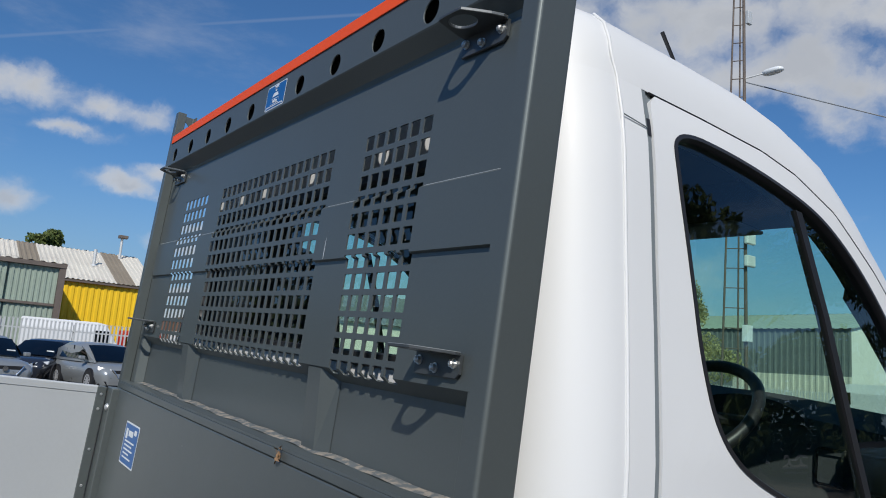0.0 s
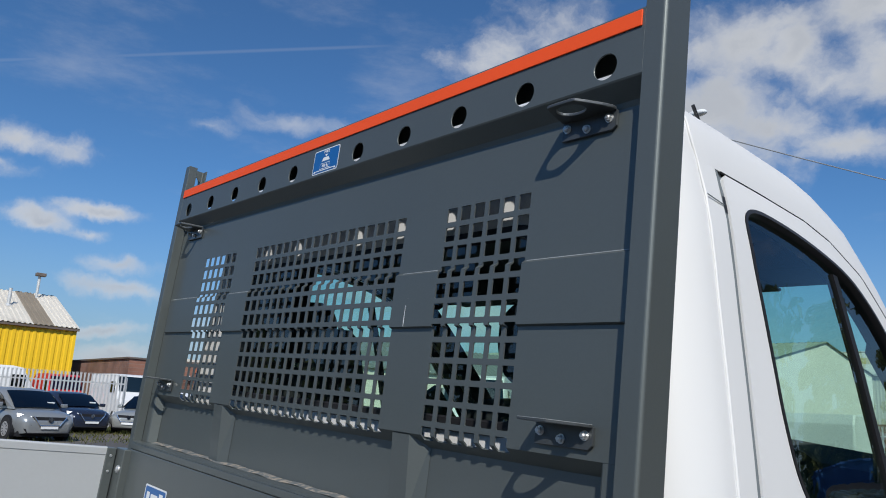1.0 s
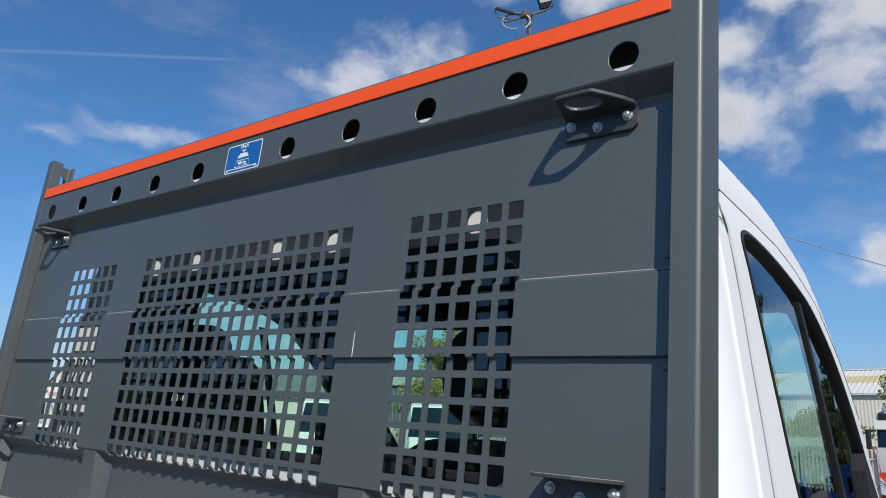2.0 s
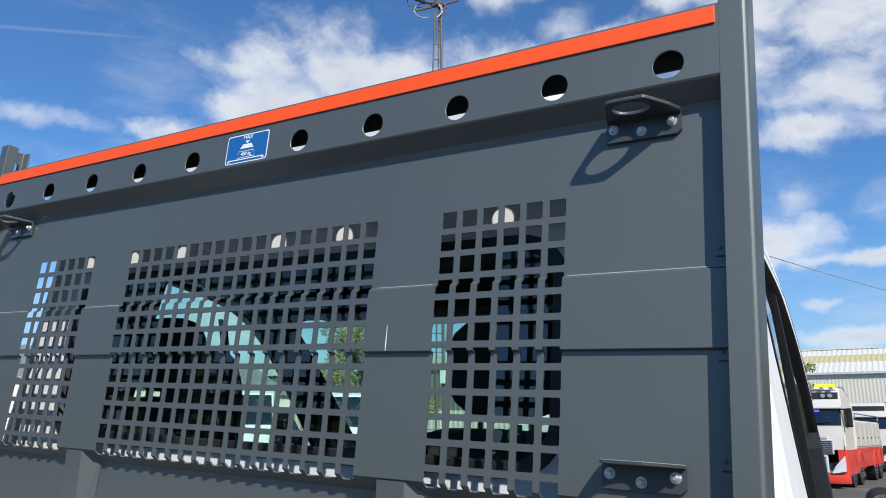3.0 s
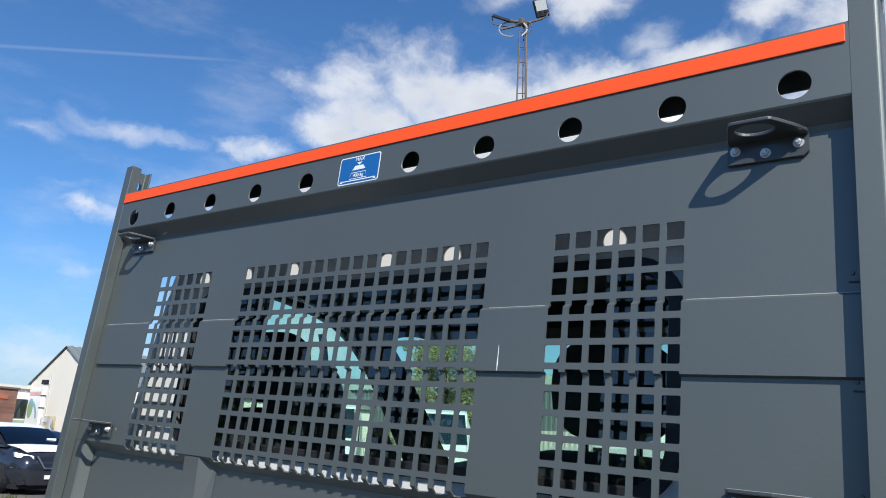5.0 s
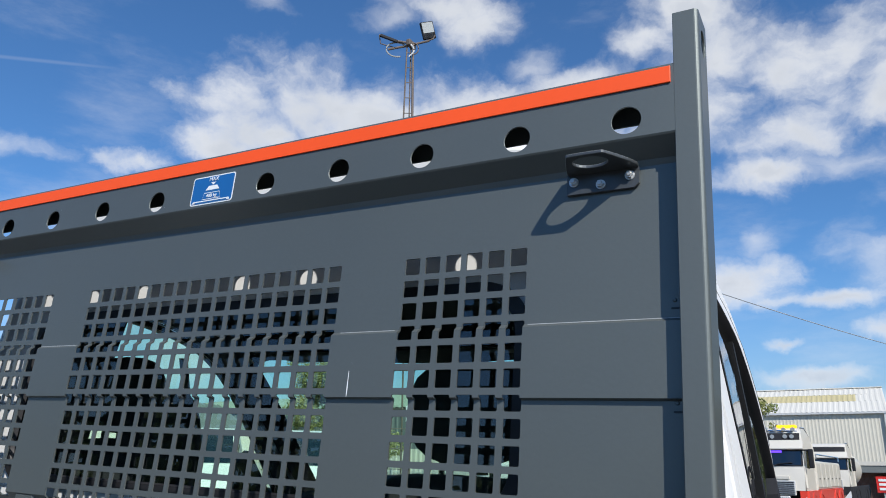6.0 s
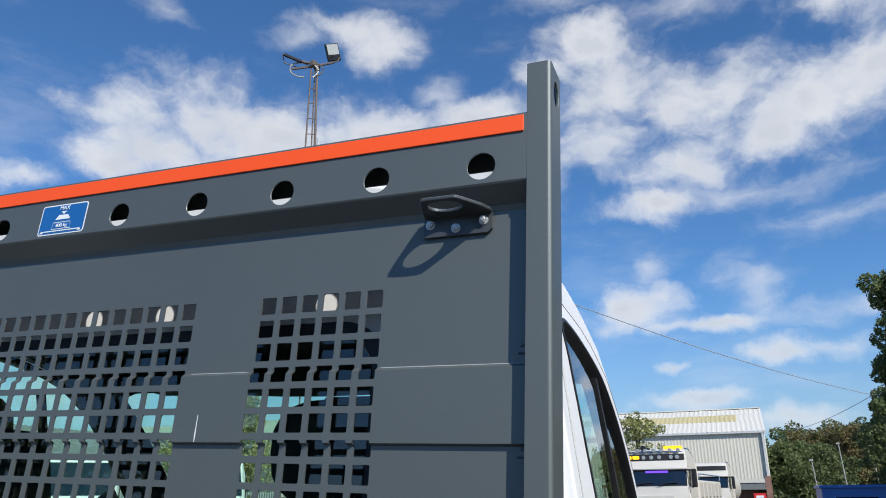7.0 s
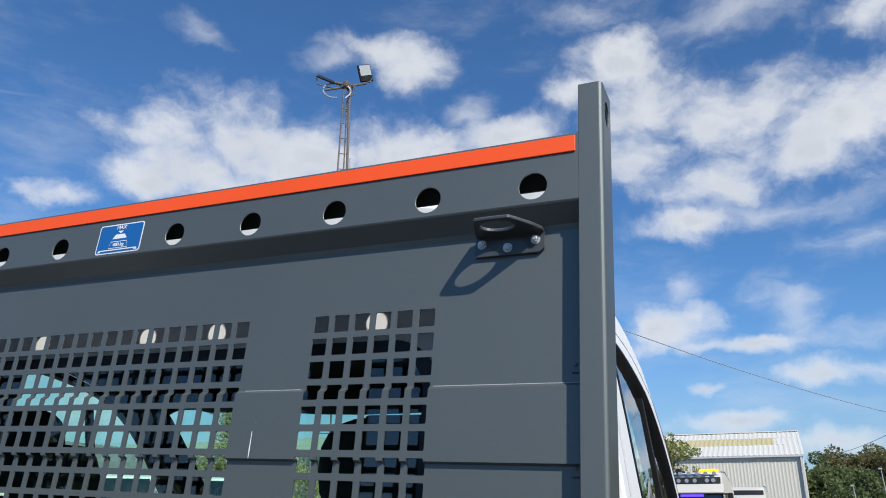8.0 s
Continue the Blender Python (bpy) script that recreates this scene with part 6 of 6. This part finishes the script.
    if lit:
        part("sign", box((0.06, -0.15, 2.31), (0.085, 0.58, 2.375)), PURPLE, v, "glowing purple-blue sign")
        for y in (-0.70, -0.44):
            part("amber_light", box((0.0, y - 0.11, 2.76), (0.06, y + 0.11, 2.87), 0.02), AMBER, v, "glowing amber lamp")
        for y in (-0.18, 0.08, 0.34, 0.72, 0.92):
            part("clear_lamp", cyl((-0.06, y, 2.81), (0.045, y, 2.81), 0.065, n=14), LAMP_GLASS, v)
        part("light_bar", add_tube(bmesh.new(), [(-0.25, -1.05, 2.97), (-0.12, -0.5, 3.0), (-0.12, 0.5, 3.0), (-0.25, 1.05, 2.97)], 0.03), CHROME, v, "chrome lamp bar")
        for y in (-0.95, -0.68, -0.41, -0.14, 0.14, 0.41, 0.68, 0.95):
            part("spot_lamp", cyl((-0.18, y, 3.05), (-0.05, y, 3.04), 0.06, n=14), LAMP_GLASS, v)
        part("beacon", box((-0.75, 0.40, 3.10), (-0.50, 1.00, 3.20), 0.04), AMBER, v, "amber beacon bar")
        part("air_horn", add_cyl(add_tube(bmesh.new(), [(-0.3, -0.20, 3.10), (-0.6, -0.20, 3.14), (-1.1, -0.20, 3.14)], 0.04), (-0.12, -0.20, 3.12), (-0.32, -0.20, 3.11), 0.10, 0.04, 12), TRIM, v)
    part("badge_panel", box((0.14, -0.75, 1.50), (0.185, 0.75, 1.60), 0.012), CREAM_PAINT, v)
    part("grille", box((0.12, -0.90, 1.02), (0.19, 0.90, 1.46), 0.02), STEEL, v, "grey slatted grille")
    for k in range(7):
        part("slat", box((0.185, -0.86, 1.05 + 0.058 * k), (0.205, 0.86, 1.078 + 0.058 * k)), TRIM, v)
    part("lower_grille", box((0.14, -0.72, 0.46), (0.21, 0.72, 1.0), 0.03), STEEL, v, "grey lower grille")
    for k in range(5):
        part("slat", box((0.20, -0.66, 0.52 + 0.095 * k), (0.225, 0.66, 0.565 + 0.095 * k)), CHROME, v)
    part("bumper", loft([[(px - 0.16 * abs(sh) ** 4, W * sh, z) for px, z in ((0.0, 0.42), (0.0, 0.16), (0.24, 0.16), (0.27, 0.24), (0.25, 0.40), (0.16, 0.46))] for sh in np.linspace(-1, 1, 13)]), lower, v, "painted bumper", 40)
    for s in (-1, 1):
        part("bumper_corner", loft([[(px, s * yy, z) for px, yy in ((-0.5, 1.25), (0.0, 1.25), (0.10, 1.20), (0.12, 1.0), (0.02, 1.0), (-0.5, 1.1))] for z in (0.40, 1.15)]), lower, v)
    if tank:
        part("tank", add_cyl(bmesh.new(), (-8.4, 0, 1.95), (-2.3, 0, 1.95), 0.92, n=28), CREAM_PAINT, v, "white round tank", 40)
        for px in (-2.25, -2.1):
            part("hose_reel", add_tube(bmesh.new(), [(px, 0.55 + 0.3 * math.cos(a), 1.7 + 0.4 * math.sin(a)) for a in np.linspace(0, 6.2, 14)], 0.07, 6), TRIM, v)
    else:
        part("body", box((-8.4, -1.19, 1.17), (-2.15, 1.19, 2.10), 0.05), CREAM_PAINT, v, "pale equipment body")
        part("headboard", box((-2.45, -1.15, 2.10), (-2.2, 1.15, 2.55), 0.05), CREAM_PAINT, v)
        part("crane_boom", box((-8.6, -0.25, 2.10), (-2.5, 0.25, 2.45), 0.06), CREAM_PAINT, v)
        for k in range(6):
            part("locker_door", box((-8.2 + 1.0 * k, 1.185, 1.24), (-7.28 + 1.0 * k, 1.21, 2.02), 0.008), CREAM_PAINT, v)
            part("locker_handle", box((-7.8 + 1.0 * k, 1.21, 1.5), (-7.65 + 1.0 * k, 1.225, 1.54)), TRIM, v)
        part("side_rail", add_tube(bmesh.new(), [(-8.3, 1.18, 2.16), (-8.3, 1.18, 2.32), (-2.6, 1.18, 2.32), (-2.6, 1.18, 2.16)], 0.025, 6), CHROME, v)
    part("chassis", box((-8.3, -0.45, 0.7), (0.1, 0.45, 1.1)), TRIM, v)


lorry(-1.72, 26.0, -95, "cream-white and red heavy recovery lorry with amber lamps", LORRY_RED, False, True)
lorry(-0.78, 39.5, -95, "white tanker lorry parked behind the other", TRIM, True, False)


def blue_carrier():
    v = thing("blue_carrier", "blue steel vehicle body with a dark side window", "lorry body")
    part("body", box((3.38, 26.0, 0.55), (8.4, 28.2, 1.82), 0.06, 3), BLUEPAINT, v)
    part("roof_edge", box((3.33, 25.95, 1.76), (8.45, 28.25, 1.86), 0.02), BLUEPAINT, v)
    part("window", box((3.75, 25.985, 1.05), (4.9, 26.0, 1.50)), GLASS_FAR, v, "dark window")
    for px in (4.2, 7.3):
        for py in (26.2, 28.0):
            w = part("wheel", cyl((px, py - 0.12, 0.42), (px, py + 0.12, 0.42), 0.42, n=24), TYRE, v)
            part("rim", cyl((px, py - 0.13, 0.42), (px, py + 0.13, 0.42), 0.26, n=16), STEEL, w)


blue_carrier()
